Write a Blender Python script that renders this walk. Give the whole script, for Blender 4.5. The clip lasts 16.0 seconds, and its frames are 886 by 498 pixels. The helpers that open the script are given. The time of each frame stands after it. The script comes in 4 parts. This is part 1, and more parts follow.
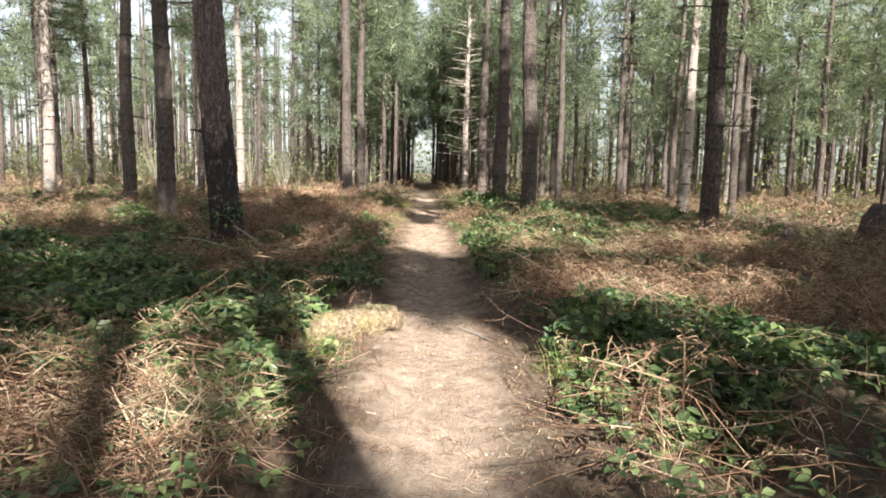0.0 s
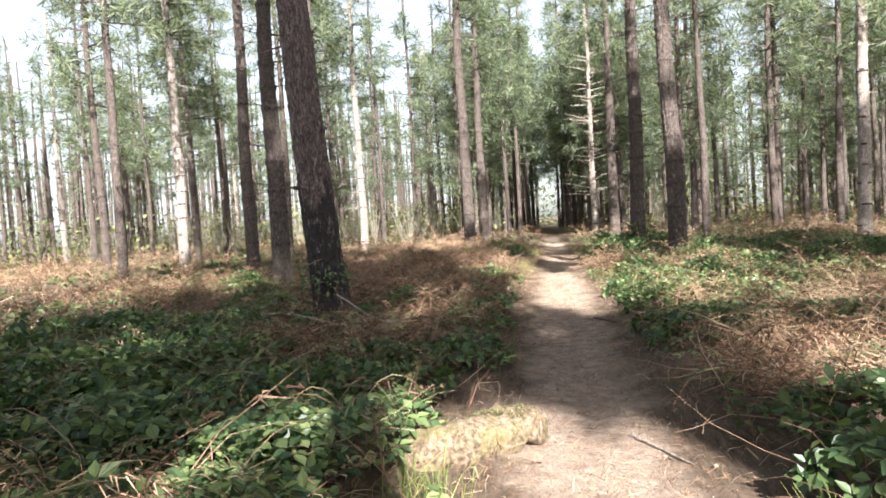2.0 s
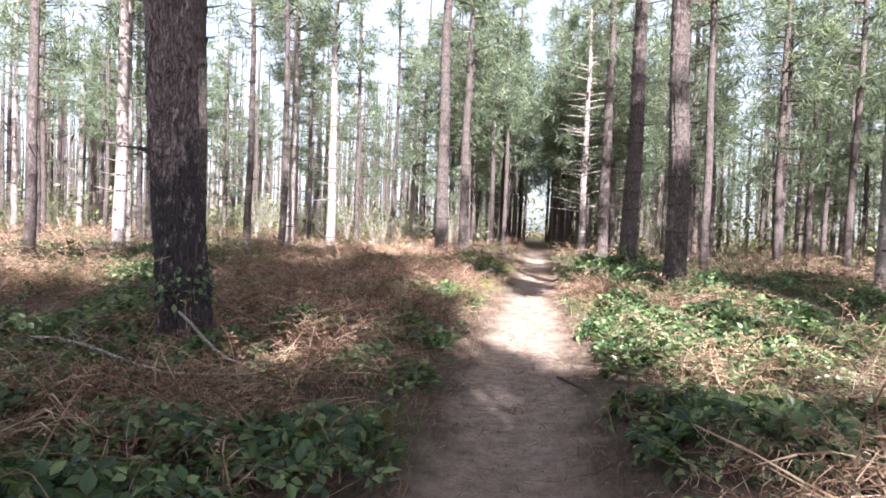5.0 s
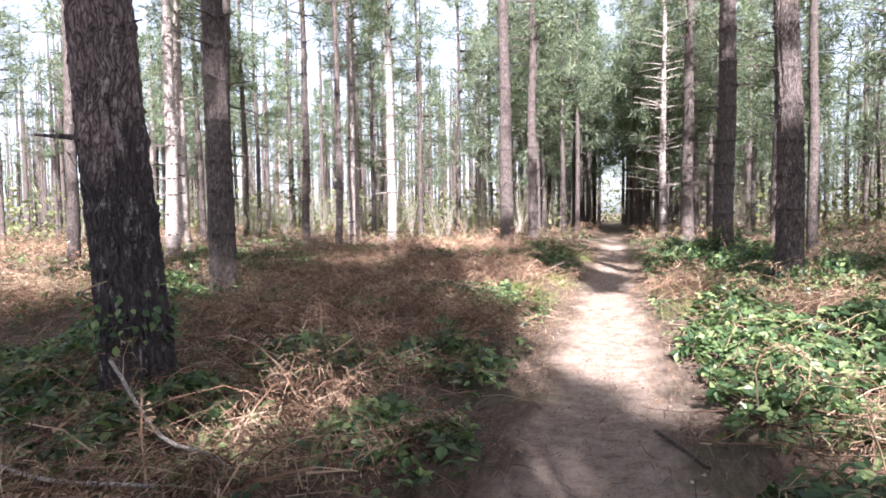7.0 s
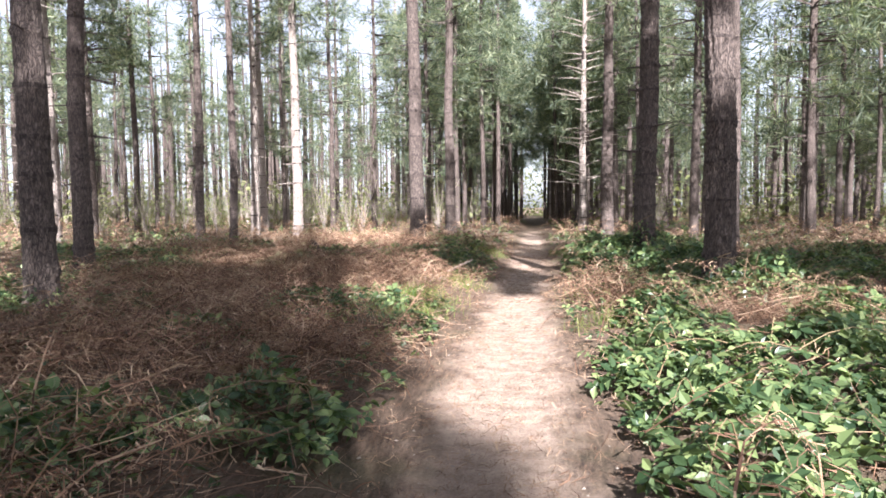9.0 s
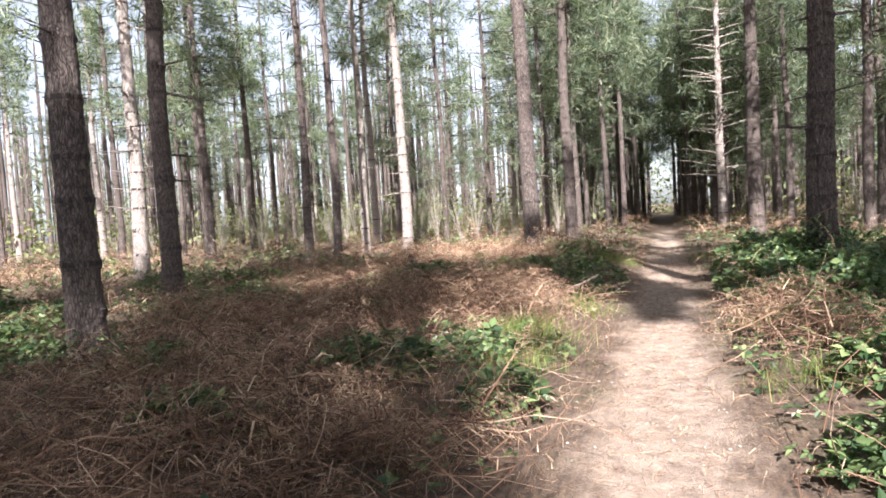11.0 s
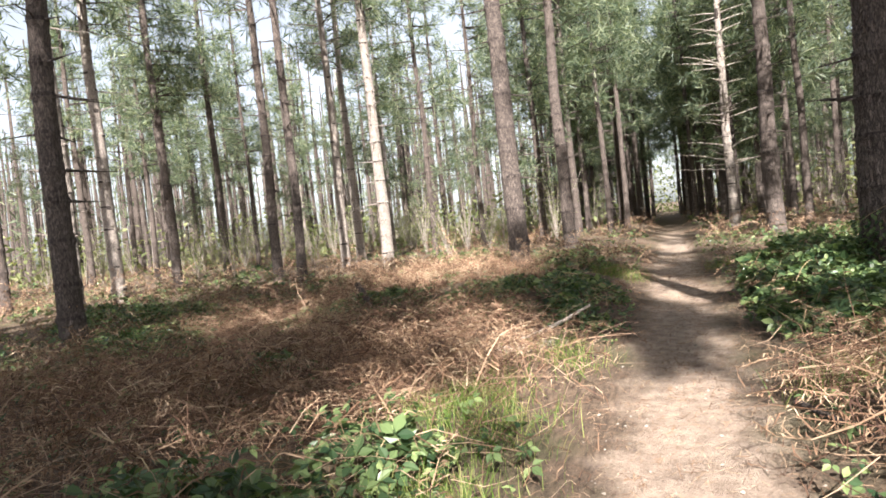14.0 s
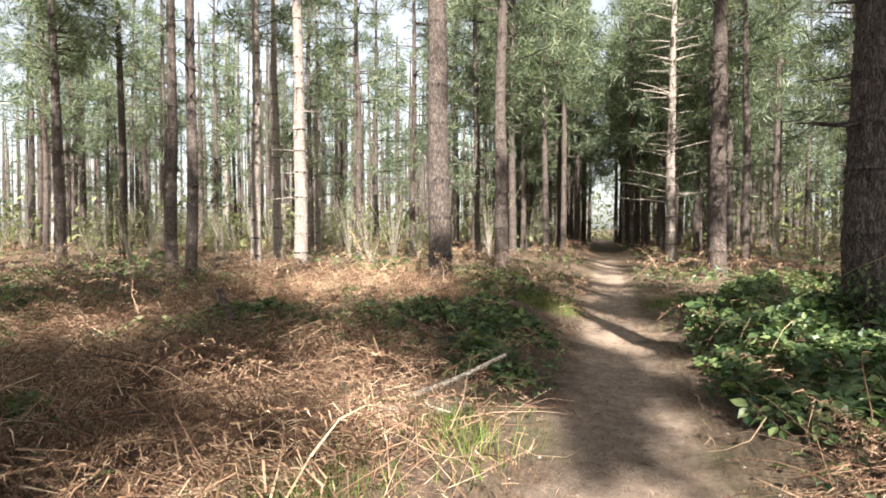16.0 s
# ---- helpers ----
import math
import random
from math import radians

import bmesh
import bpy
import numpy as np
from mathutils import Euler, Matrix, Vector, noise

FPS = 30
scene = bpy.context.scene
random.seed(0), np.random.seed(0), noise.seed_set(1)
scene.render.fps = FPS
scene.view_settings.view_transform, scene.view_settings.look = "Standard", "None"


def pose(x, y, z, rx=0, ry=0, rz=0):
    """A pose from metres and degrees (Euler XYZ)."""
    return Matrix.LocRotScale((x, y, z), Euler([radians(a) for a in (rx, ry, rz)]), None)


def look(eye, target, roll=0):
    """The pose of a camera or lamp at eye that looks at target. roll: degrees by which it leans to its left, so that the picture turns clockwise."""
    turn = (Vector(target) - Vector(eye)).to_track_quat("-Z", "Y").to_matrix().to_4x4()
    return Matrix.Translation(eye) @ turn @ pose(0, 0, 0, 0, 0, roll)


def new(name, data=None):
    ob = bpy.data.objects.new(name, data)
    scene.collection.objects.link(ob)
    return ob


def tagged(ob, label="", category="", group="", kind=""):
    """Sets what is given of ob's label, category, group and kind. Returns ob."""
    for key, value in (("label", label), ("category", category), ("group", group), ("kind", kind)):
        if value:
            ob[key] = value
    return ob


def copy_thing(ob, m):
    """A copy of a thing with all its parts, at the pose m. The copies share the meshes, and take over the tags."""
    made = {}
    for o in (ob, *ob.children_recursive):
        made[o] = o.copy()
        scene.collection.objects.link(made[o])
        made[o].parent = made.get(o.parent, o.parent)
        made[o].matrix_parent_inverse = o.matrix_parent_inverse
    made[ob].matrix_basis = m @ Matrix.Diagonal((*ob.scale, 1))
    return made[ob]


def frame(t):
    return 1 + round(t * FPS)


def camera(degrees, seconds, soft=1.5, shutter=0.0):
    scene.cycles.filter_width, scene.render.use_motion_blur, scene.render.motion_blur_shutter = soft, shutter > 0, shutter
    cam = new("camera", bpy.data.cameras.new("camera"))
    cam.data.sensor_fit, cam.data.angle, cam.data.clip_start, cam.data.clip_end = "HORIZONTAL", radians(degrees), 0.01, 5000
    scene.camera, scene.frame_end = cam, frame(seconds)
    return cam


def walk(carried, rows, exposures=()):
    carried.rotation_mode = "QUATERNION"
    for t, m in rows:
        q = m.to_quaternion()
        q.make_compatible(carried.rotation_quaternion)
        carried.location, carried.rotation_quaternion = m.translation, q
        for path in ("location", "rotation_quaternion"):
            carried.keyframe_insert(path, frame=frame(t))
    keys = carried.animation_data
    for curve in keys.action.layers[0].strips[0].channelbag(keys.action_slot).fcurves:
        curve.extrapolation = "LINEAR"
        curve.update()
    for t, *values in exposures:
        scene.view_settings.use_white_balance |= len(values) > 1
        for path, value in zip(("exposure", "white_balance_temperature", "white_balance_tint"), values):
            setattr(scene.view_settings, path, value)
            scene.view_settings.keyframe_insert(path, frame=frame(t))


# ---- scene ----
cam = camera(67.71, 16.0, soft=1.7)

# seconds, eye x, y, z, heading (left of +y), tilt, lean
PATH = [
    (0, -0.009, 0.015, 1.454, -1.79, -6.58, 1.22),
    (0.5, -0.045, 0.528, 1.422, 0.39, -5.51, -1.38),
    (1, -0.074, 0.994, 1.432, 0.54, -3.84, 0.42),
    (1.5, -0.064, 1.417, 1.427, 4.84, -3.09, -0.17),
    (2, -0.101, 1.834, 1.430, 9.26, -2.28, -3.41),
    (2.5, -0.145, 2.280, 1.439, 4.76, -2.56, 3.11),
    (3, 0.024, 2.737, 1.410, 5.77, -1.88, 3.64),
    (5.5, 0.215, 5.055, 1.411, 8.33, -1.99, 2.05),
    (6, 0.258, 5.527, 1.363, 6.27, -3.37, -0.39),
    (6.5, 0.253, 5.975, 1.438, 13.33, -3.29, -1.43),
    (7, 0.151, 6.427, 1.464, 14.52, -3.00, -0.63),
    (7.5, 0.227, 6.869, 1.419, 10.11, -3.39, -1.74),
    (8, 0.311, 7.314, 1.462, 12.64, -1.17, -2.74),
    (8.5, 0.315, 7.796, 1.435, 9.21, -1.16, 2.51),
    (9, 0.335, 8.284, 1.407, 8.16, -3.59, -0.48),
    (9.5, 0.330, 8.841, 1.438, 18.20, -2.81, -3.19),
    (12, 0.045, 11.216, 1.454, 19.31, -2.76, -3.82),
    (12.5, 0.121, 11.605, 1.485, 23.10, -0.91, -3.73),
    (13, 0.051, 12.047, 1.464, 20.13, -2.41, 0.48),
    (13.5, 0.017, 12.508, 1.462, 19.02, -1.74, -5.86),
    (14, 0.072, 12.973, 1.489, 19.17, -2.09, -5.95),
    (14.5, 0.030, 13.463, 1.439, 17.01, -3.10, -3.98),
    (15, 0.056, 13.957, 1.444, 6.72, -3.83, -3.88),
    (15.5, 0.023, 14.485, 1.469, 12.62, -2.66, -4.54),
    (16, -0.079, 14.998, 1.464, 13.64, -1.74, 0.04),
]


def facing(x, y, z, heading, tilt, lean):
    a, b = radians(heading), radians(tilt)
    way = Vector((-math.sin(a) * math.cos(b), math.cos(a) * math.cos(b), math.sin(b)))
    return look((x, y, z), Vector((x, y, z)) + way, lean)


# seconds, stops, kelvin, tint
EXPOSURES = [(0, 2.29, 6250, 7), (3, 2.7, 5900, 13), (6, 2.8, 5600, 19), (9, 2.54, 5800, 17), (12.5, 2.36, 5950, 13), (16, 2.36, 6350, 9)]
walk(cam, [(t, facing(*rest)) for t, *rest in PATH], EXPOSURES)

# ---------------------------------------------------------------- light
SUN_WAY = Vector((0.33, -0.94, 0.72)).normalized()  # towards the sun
world = bpy.data.worlds.new("sky")
scene.world = world
world.use_nodes = True
wn = world.node_tree.nodes
sky = wn.new("ShaderNodeTexSky")
sky.sky_type = "NISHITA"
sky.sun_disc = False
sky.sun_elevation = math.asin(SUN_WAY.z)
sky.sun_rotation = math.atan2(SUN_WAY.x, SUN_WAY.y)
sky.dust_density = 1.5
wn["Background"].inputs["Strength"].default_value = 0.05
haze = wn.new("ShaderNodeHueSaturation")  # thin bright haze
haze.inputs["Saturation"].default_value, haze.inputs["Value"].default_value = 0.3, 0.95
world.node_tree.links.new(sky.outputs["Color"], haze.inputs["Color"])
world.node_tree.links.new(haze.outputs["Color"], wn["Background"].inputs["Color"])
sun = new("sun", bpy.data.lights.new("sun", "SUN"))
sun.data.energy, sun.data.angle, sun.data.color = 5.0, radians(0.53), (1.0, 0.95, 0.87)
sun.matrix_world = look(SUN_WAY * 60, (0, 0, 0))


# ---------------------------------------------------------------- materials
def shader(name, rough=0.8, translucent=0.0, metallic=0.0):
    m = bpy.data.materials.new(name)
    m.use_nodes = True
    nt = m.node_tree
    bsdf = nt.nodes["Principled BSDF"]
    bsdf.inputs["Roughness"].default_value = rough
    bsdf.inputs["Metallic"].default_value = metallic
    bsdf.inputs["Specular IOR Level"].default_value = 0.3
    return m, nt, bsdf


def node(nt, kind, **values):
    n = nt.nodes.new(kind)
    for key, value in values.items():
        n.inputs[key].default_value = value
    return n


def ramp(nt, source, stops):
    n = nt.nodes.new("ShaderNodeValToRGB")
    while len(n.color_ramp.elements) < len(stops):
        n.color_ramp.elements.new(0.5)
    for e, (at, colour) in zip(n.color_ramp.elements, stops):
        e.position, e.color = at, (*colour, 1)
    nt.links.new(source, n.inputs["Fac"])
    return n.outputs["Color"]


def noise_of(nt, scale, detail=5.0, stretch=None, rough=0.6):
    n = node(nt, "ShaderNodeTexNoise", Scale=scale, Detail=detail, Roughness=rough)
    where = nt.nodes.new("ShaderNodeTexCoord").outputs["Object"]
    if stretch:
        s = nt.nodes.new("ShaderNodeMapping")
        s.inputs["Scale"].default_value = stretch
        nt.links.new(where, s.inputs["Vector"])
        where = s.outputs["Vector"]
    nt.links.new(where, n.inputs["Vector"])
    return n.outputs["Fac"]


def blend(nt, a, b, factor, mode="MIX"):
    n = nt.nodes.new("ShaderNodeMix")
    n.data_type, n.blend_type = "RGBA", mode
    for socket, value in ((n.inputs["A"], a), (n.inputs["B"], b), (n.inputs["Factor"], factor)):
        if hasattr(value, "node"):
            nt.links.new(value, socket)
        elif isinstance(value, tuple):
            socket.default_value = (*value, 1)
        else:
            socket.default_value = value
    n.inputs[0].default_value = factor if not hasattr(factor, "node") else 0.5
    if hasattr(factor, "node"):
        nt.links.new(factor, n.inputs[0])
    for s in n.inputs:
        if s.type == "RGBA" and s.name == "A":
            (nt.links.new(a, s) if hasattr(a, "node") else setattr(s, "default_value", (*a, 1)))
        if s.type == "RGBA" and s.name == "B":
            (nt.links.new(b, s) if hasattr(b, "node") else setattr(s, "default_value", (*b, 1)))
    return [o for o in n.outputs if o.type == "RGBA"][0]


def relief(nt, bsdf, height, strength, distance):
    n = node(nt, "ShaderNodeBump", Strength=strength, Distance=distance)
    nt.links.new(height, n.inputs["Height"])
    nt.links.new(n.outputs["Normal"], bsdf.inputs["Normal"])


def bark_material(name, deep, mid, light, dark_foot=False):
    m, nt, bsdf = shader(name, 0.9)
    plates = nt.nodes.new("ShaderNodeTexVoronoi")
    plates.feature = "DISTANCE_TO_EDGE"
    plates.inputs["Scale"].default_value = 34.0
    mapping = nt.nodes.new("ShaderNodeMapping")
    mapping.inputs["Scale"].default_value = (1.0, 1.0, 0.2)
    warp = node(nt, "ShaderNodeTexNoise", Scale=5.0, Detail=4.0)
    coord = nt.nodes.new("ShaderNodeTexCoord").outputs["Object"]
    nt.links.new(coord, warp.inputs["Vector"])
    add = nt.nodes.new("ShaderNodeVectorMath")
    add.operation = "MULTIPLY_ADD"
    add.inputs[1].default_value = (0.12, 0.12, 0.2)
    nt.links.new(warp.outputs["Color"], add.inputs[0])
    nt.links.new(coord, add.inputs[2])
    nt.links.new(add.outputs[0], mapping.inputs["Vector"])
    nt.links.new(mapping.outputs["Vector"], plates.inputs["Vector"])
    edge = ramp(nt, plates.outputs["Distance"], [(0.0, (0.2, 0.2, 0.2)), (0.13, (1, 1, 1))])
    flakes = noise_of(nt, 22.0, 8.0, (1, 1, 0.45), 0.7)
    tone = ramp(nt, flakes, [(0.30, deep), (0.52, mid), (0.72, light)])
    patch = noise_of(nt, 1.7, 4.0, (1, 1, 0.4))
    tone = blend(nt, tone, mid, ramp(nt, patch, [(0.35, (0, 0, 0)), (0.7, (0.7, 0.7, 0.7))]))
    body = blend(nt, deep, tone, edge)
    # black blotches by noise, denser towards the foot, then pale flecks
    if dark_foot:
        blotch = noise_of(nt, 3.0, 6.0, (1, 1, 0.5), 0.7)
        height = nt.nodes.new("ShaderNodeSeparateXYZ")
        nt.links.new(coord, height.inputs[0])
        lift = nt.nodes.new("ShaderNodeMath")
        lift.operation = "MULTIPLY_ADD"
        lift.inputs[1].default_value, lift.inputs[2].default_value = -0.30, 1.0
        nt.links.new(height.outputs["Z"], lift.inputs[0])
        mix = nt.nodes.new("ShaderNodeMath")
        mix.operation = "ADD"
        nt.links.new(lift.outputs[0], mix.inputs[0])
        nt.links.new(blotch, mix.inputs[1])
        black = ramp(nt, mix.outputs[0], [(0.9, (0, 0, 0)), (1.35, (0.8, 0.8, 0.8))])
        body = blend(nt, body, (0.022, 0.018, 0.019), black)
        chip = noise_of(nt, 20.0, 5.0, (1, 1, 0.3), 0.7)
        body = blend(nt, body, (0.34, 0.30, 0.28), ramp(nt, chip, [(0.57, (0, 0, 0)), (0.66, (0.7, 0.7, 0.7))]))
    nt.links.new(body, bsdf.inputs["Base Color"])
    grain = node(nt, "ShaderNodeMath")
    grain.operation = "MULTIPLY_ADD"
    grain.inputs[1].default_value = 0.5
    nt.links.new(flakes, grain.inputs[0])
    nt.links.new(edge, grain.inputs[2])
    relief(nt, bsdf, grain.outputs[0], 1.0, 0.016)
    return m


def leaf_material(name, stops, rough=0.5, through_light=0.35, gain=1.4, dark_patch=(0.62, 0.66, 0.6), grain=1.3):
    """Colour by leaf; light passes through it."""
    m, nt, bsdf = shader(name, rough)
    island = nt.nodes.new("ShaderNodeNewGeometry").outputs["Random Per Island"]
    colour = ramp(nt, island, stops)
    patch = noise_of(nt, grain, 3.0)
    # colour darkened in patches by noise
    colour = blend(nt, colour, ramp(nt, patch, [(0.34, dark_patch), (0.64, (1.0, 1.0, 1.0))]), 1.0, "MULTIPLY")
    nt.links.new(colour, bsdf.inputs["Base Color"])
    if through_light:
        thin = nt.nodes.new("ShaderNodeBsdfTranslucent")
        warm = blend(nt, colour, (gain, gain * 1.02, gain * 0.6), 1.0, "MULTIPLY")
        nt.links.new(warm, thin.inputs["Color"])
        mix = nt.nodes.new("ShaderNodeMixShader")
        mix.inputs[0].default_value = through_light
        nt.links.new(bsdf.outputs[0], mix.inputs[1])
        nt.links.new(thin.outputs[0], mix.inputs[2])
        nt.links.new(mix.outputs[0], nt.nodes["Material Output"].inputs["Surface"])
    return m


def ground_material():
    m, nt, bsdf = shader("forest_floor", 0.95)
    coord = nt.nodes.new("ShaderNodeTexCoord").outputs["Object"]
    xyz = nt.nodes.new("ShaderNodeSeparateXYZ")
    nt.links.new(coord, xyz.inputs[0])
    fine = noise_of(nt, 60.0, 6.0, None, 0.75)
    mid = noise_of(nt, 7.0, 6.0)
    wide = noise_of(nt, 0.8, 4.0)
    strands = noise_of(nt, 30.0, 4.0, (1, 0.16, 1), 0.7)
    litter = ramp(nt, fine, [(0.28, (0.022, 0.015, 0.011)), (0.5, (0.085, 0.055, 0.036)), (0.72, (0.22, 0.15, 0.10))])
    litter = blend(nt, litter, ramp(nt, strands, [(0.35, (0.03, 0.02, 0.014)), (0.7, (0.24, 0.165, 0.11))]), 0.5)
    litter = blend(nt, litter, (0.07, 0.085, 0.03), ramp(nt, wide, [(0.5, (0, 0, 0)), (0.72, (0.5, 0.5, 0.5))]))
    earth = ramp(nt, fine, [(0.25, (0.085, 0.056, 0.042)), (0.5, (0.28, 0.20, 0.15)), (0.75, (0.55, 0.44, 0.345))])
    earth = blend(nt, earth, ramp(nt, mid, [(0.32, (0.11, 0.072, 0.052)), (0.68, (0.45, 0.345, 0.265))]), 0.55)
    earth = blend(nt, earth, ramp(nt, strands, [(0.4, (0.14, 0.09, 0.06)), (0.62, (0.42, 0.34, 0.26))]), 0.1)
    # worn middle of the path
    off = nt.nodes.new("ShaderNodeMath")
    off.operation = "ADD"
    off.inputs[1].default_value = -0.08
    nt.links.new(xyz.outputs["X"], off.inputs[0])
    side = nt.nodes.new("ShaderNodeMath")
    side.operation = "ABSOLUTE"
    nt.links.new(off.outputs[0], side.inputs[0])
    ragged = nt.nodes.new("ShaderNodeMath")
    ragged.operation = "MULTIPLY_ADD"
    ragged.inputs[1].default_value = 0.85
    edge_noise = noise_of(nt, 1.8, 6.0)
    nt.links.new(edge_noise, ragged.inputs[0])
    nt.links.new(side.outputs[0], ragged.inputs[2])
    worn = ramp(nt, ragged.outputs[0], [(0.72, (1, 1, 1)), (1.0, (0, 0, 0))])
    far = nt.nodes.new("ShaderNodeMapRange")
    far.inputs["From Min"].default_value, far.inputs["From Max"].default_value = 34.0, 52.0
    far.inputs["To Min"].default_value, far.inputs["To Max"].default_value = 1.0, 0.0
    nt.links.new(xyz.outputs["Y"], far.inputs["Value"])
    worn = blend(nt, (0.0, 0.0, 0.0), worn, far.outputs["Result"])
    nt.links.new(blend(nt, litter, earth, worn), bsdf.inputs["Base Color"])
    rough_bits = nt.nodes.new("ShaderNodeMath")
    rough_bits.operation = "MULTIPLY_ADD"
    rough_bits.inputs[1].default_value = 0.9
    nt.links.new(mid, rough_bits.inputs[0])
    nt.links.new(fine, rough_bits.inputs[2])
    relief(nt, bsdf, rough_bits.outputs[0], 1.0, 0.024)
    return m


BARK = bark_material("pine_bark", (0.024, 0.018, 0.016), (0.10, 0.076, 0.064), (0.24, 0.195, 0.165))
# the same bark in paler tones, sunlight on the trunk put into the colour
BARK_SUNLIT = bark_material("sunlit_pine_bark", (0.09, 0.07, 0.06), (0.30, 0.25, 0.215), (0.50, 0.43, 0.375))
BARK_DARK_FOOT = bark_material("dark_footed_pine_bark", (0.03, 0.022, 0.021), (0.17, 0.125, 0.112), (0.36, 0.285, 0.255), True)
BARK_SCAR = bark_material("branch_scar_bark", (0.014, 0.010, 0.009), (0.055, 0.041, 0.035), (0.14, 0.11, 0.095))
DEADWOOD = bark_material("dead_wood", (0.14, 0.11, 0.09), (0.34, 0.29, 0.24), (0.52, 0.46, 0.38))
NEEDLE = leaf_material("pine_needles", [(0.0, (0.045, 0.065, 0.045)), (0.4, (0.12, 0.15, 0.10)), (0.8, (0.235, 0.265, 0.175)), (1.0, (0.36, 0.37, 0.25))], 0.45, 0.5)
SHRUB_LEAF = leaf_material("young_shrub_leaves", [(0.0, (0.11, 0.13, 0.055)), (0.6, (0.21, 0.225, 0.10)), (1.0, (0.33, 0.32, 0.17))], 0.6, 0.45)
BRAMBLE_LEAF = leaf_material("bramble_leaves", [(0.0, (0.03, 0.058, 0.026)), (0.35, (0.07, 0.108, 0.046)), (0.75, (0.14, 0.185, 0.075)), (1.0, (0.28, 0.33, 0.14))], 0.32, 0.36)
GRASS_LEAF = leaf_material("grass_blades", [(0.0, (0.07, 0.12, 0.022)), (0.6, (0.15, 0.22, 0.045)), (1.0, (0.38, 0.32, 0.14))], 0.5, 0.4)
# bracken and stalks: strong dark patches stand in for shade among the clumps
BRACKEN = leaf_material("dead_bracken_fronds", [(0.0, (0.055, 0.027, 0.019)), (0.4, (0.215, 0.122, 0.075)), (0.75, (0.365, 0.24, 0.152)), (1.0, (0.54, 0.41, 0.28))], 0.85, 0.14, 1.1, (0.42, 0.36, 0.33), 2.6)
STRAW = leaf_material("dry_stalks", [(0.0, (0.10, 0.052, 0.034)), (0.5, (0.27, 0.16, 0.10)), (1.0, (0.47, 0.35, 0.245))], 0.7, 0.1, 1.0, (0.5, 0.42, 0.38), 2.6)
STEM = leaf_material("bramble_stems", [(0.0, (0.13, 0.06, 0.045)), (0.5, (0.24, 0.16, 0.09)), (1.0, (0.38, 0.28, 0.16))], 0.6, 0.0)
DRY_GRASS = leaf_material("bleached_grass", [(0.0, (0.20, 0.14, 0.085)), (0.5, (0.36, 0.28, 0.185)), (1.0, (0.52, 0.43, 0.30))], 0.7, 0.15, 1.0)
MOSS = leaf_material("moss_tufts", [(0.0, (0.055, 0.046, 0.022)), (0.5, (0.12, 0.105, 0.048)), (1.0, (0.22, 0.19, 0.10))], 0.9, 0.2)
MOSSY_WOOD, nt, bsdf = shader("mossy_rotten_wood", 0.95)
crumble = noise_of(nt, 26.0, 7.0, None, 0.75)
rot = ramp(nt, crumble, [(0.36, (0.04, 0.027, 0.017)), (0.5, (0.17, 0.12, 0.075)), (0.66, (0.34, 0.265, 0.18))])
rot = blend(nt, rot, (0.21, 0.175, 0.06), ramp(nt, noise_of(nt, 5.0, 5.0), [(0.48, (0, 0, 0)), (0.62, (0.45, 0.45, 0.45))]))
nt.links.new(rot, bsdf.inputs["Base Color"])
relief(nt, bsdf, crumble, 1.0, 0.03)
PEBBLE = leaf_material("pale_stone", [(0.0, (0.12, 0.09, 0.07)), (0.5, (0.24, 0.195, 0.16)), (1.0, (0.38, 0.335, 0.29))], 0.8, 0.0)
FLOOR = ground_material()


# ---------------------------------------------------------------- mesh helpers
rng = np.random.default_rng(7)


def mesh_of(name, verts, faces, material, smooth=False):
    me = bpy.data.meshes.new(name)
    verts, faces = np.asarray(verts, np.float32), np.asarray(faces, np.int32)
    n, k = faces.shape
    me.vertices.add(len(verts))
    me.vertices.foreach_set("co", verts.ravel())
    me.loops.add(n * k)
    me.loops.foreach_set("vertex_index", faces.ravel())
    me.polygons.add(n)
    me.polygons.foreach_set("loop_start", np.arange(0, n * k, k, dtype=np.int32))
    me.polygons.foreach_set("use_smooth", np.full(n, smooth))
    me.update(calc_edges=True)
    me.materials.append(material)
    return me


def part(name, me, parent, label=""):
    ob = new(name, me)
    ob.parent = parent
    return tagged(ob, label) if label else ob


def turns(yaw, pitch, roll):
    """Rotation matrices, a row each: roll about the length (y), pitch up, then yaw about z."""
    cy, sy, cp, sp, cr, sr = np.cos(yaw), np.sin(yaw), np.cos(pitch), np.sin(pitch), np.cos(roll), np.sin(roll)
    o, l = np.zeros_like(yaw), np.ones_like(yaw)
    rz = np.stack([np.stack([cy, -sy, o], -1), np.stack([sy, cy, o], -1), np.stack([o, o, l], -1)], -2)
    rx = np.stack([np.stack([l, o, o], -1), np.stack([o, cp, -sp], -1), np.stack([o, sp, cp], -1)], -2)
    ry = np.stack([np.stack([cr, o, sr], -1), np.stack([o, l, o], -1), np.stack([-sr, o, cr], -1)], -2)
    return rz @ rx @ ry


def scatter(shape, places, rotations, sizes):
    """Copies of a small shape (verts, faces) at many places, as one set of verts and faces."""
    v, f = np.asarray(shape[0], float), np.asarray(shape[1])
    out = np.einsum("nij,nkj->nki", rotations, v[None] * np.asarray(sizes).reshape(-1, 1, 1)) + places[:, None]
    faces = f[None] + (np.arange(len(places)) * len(v))[:, None, None]
    return out.reshape(-1, 3), faces.reshape(-1, f.shape[1])


def joined(*sets):
    verts, faces, at = [], [], 0
    for v, f in sets:
        verts.append(v)
        faces.append(np.asarray(f) + at)
        at += len(v)
    return np.concatenate(verts), np.concatenate(faces)


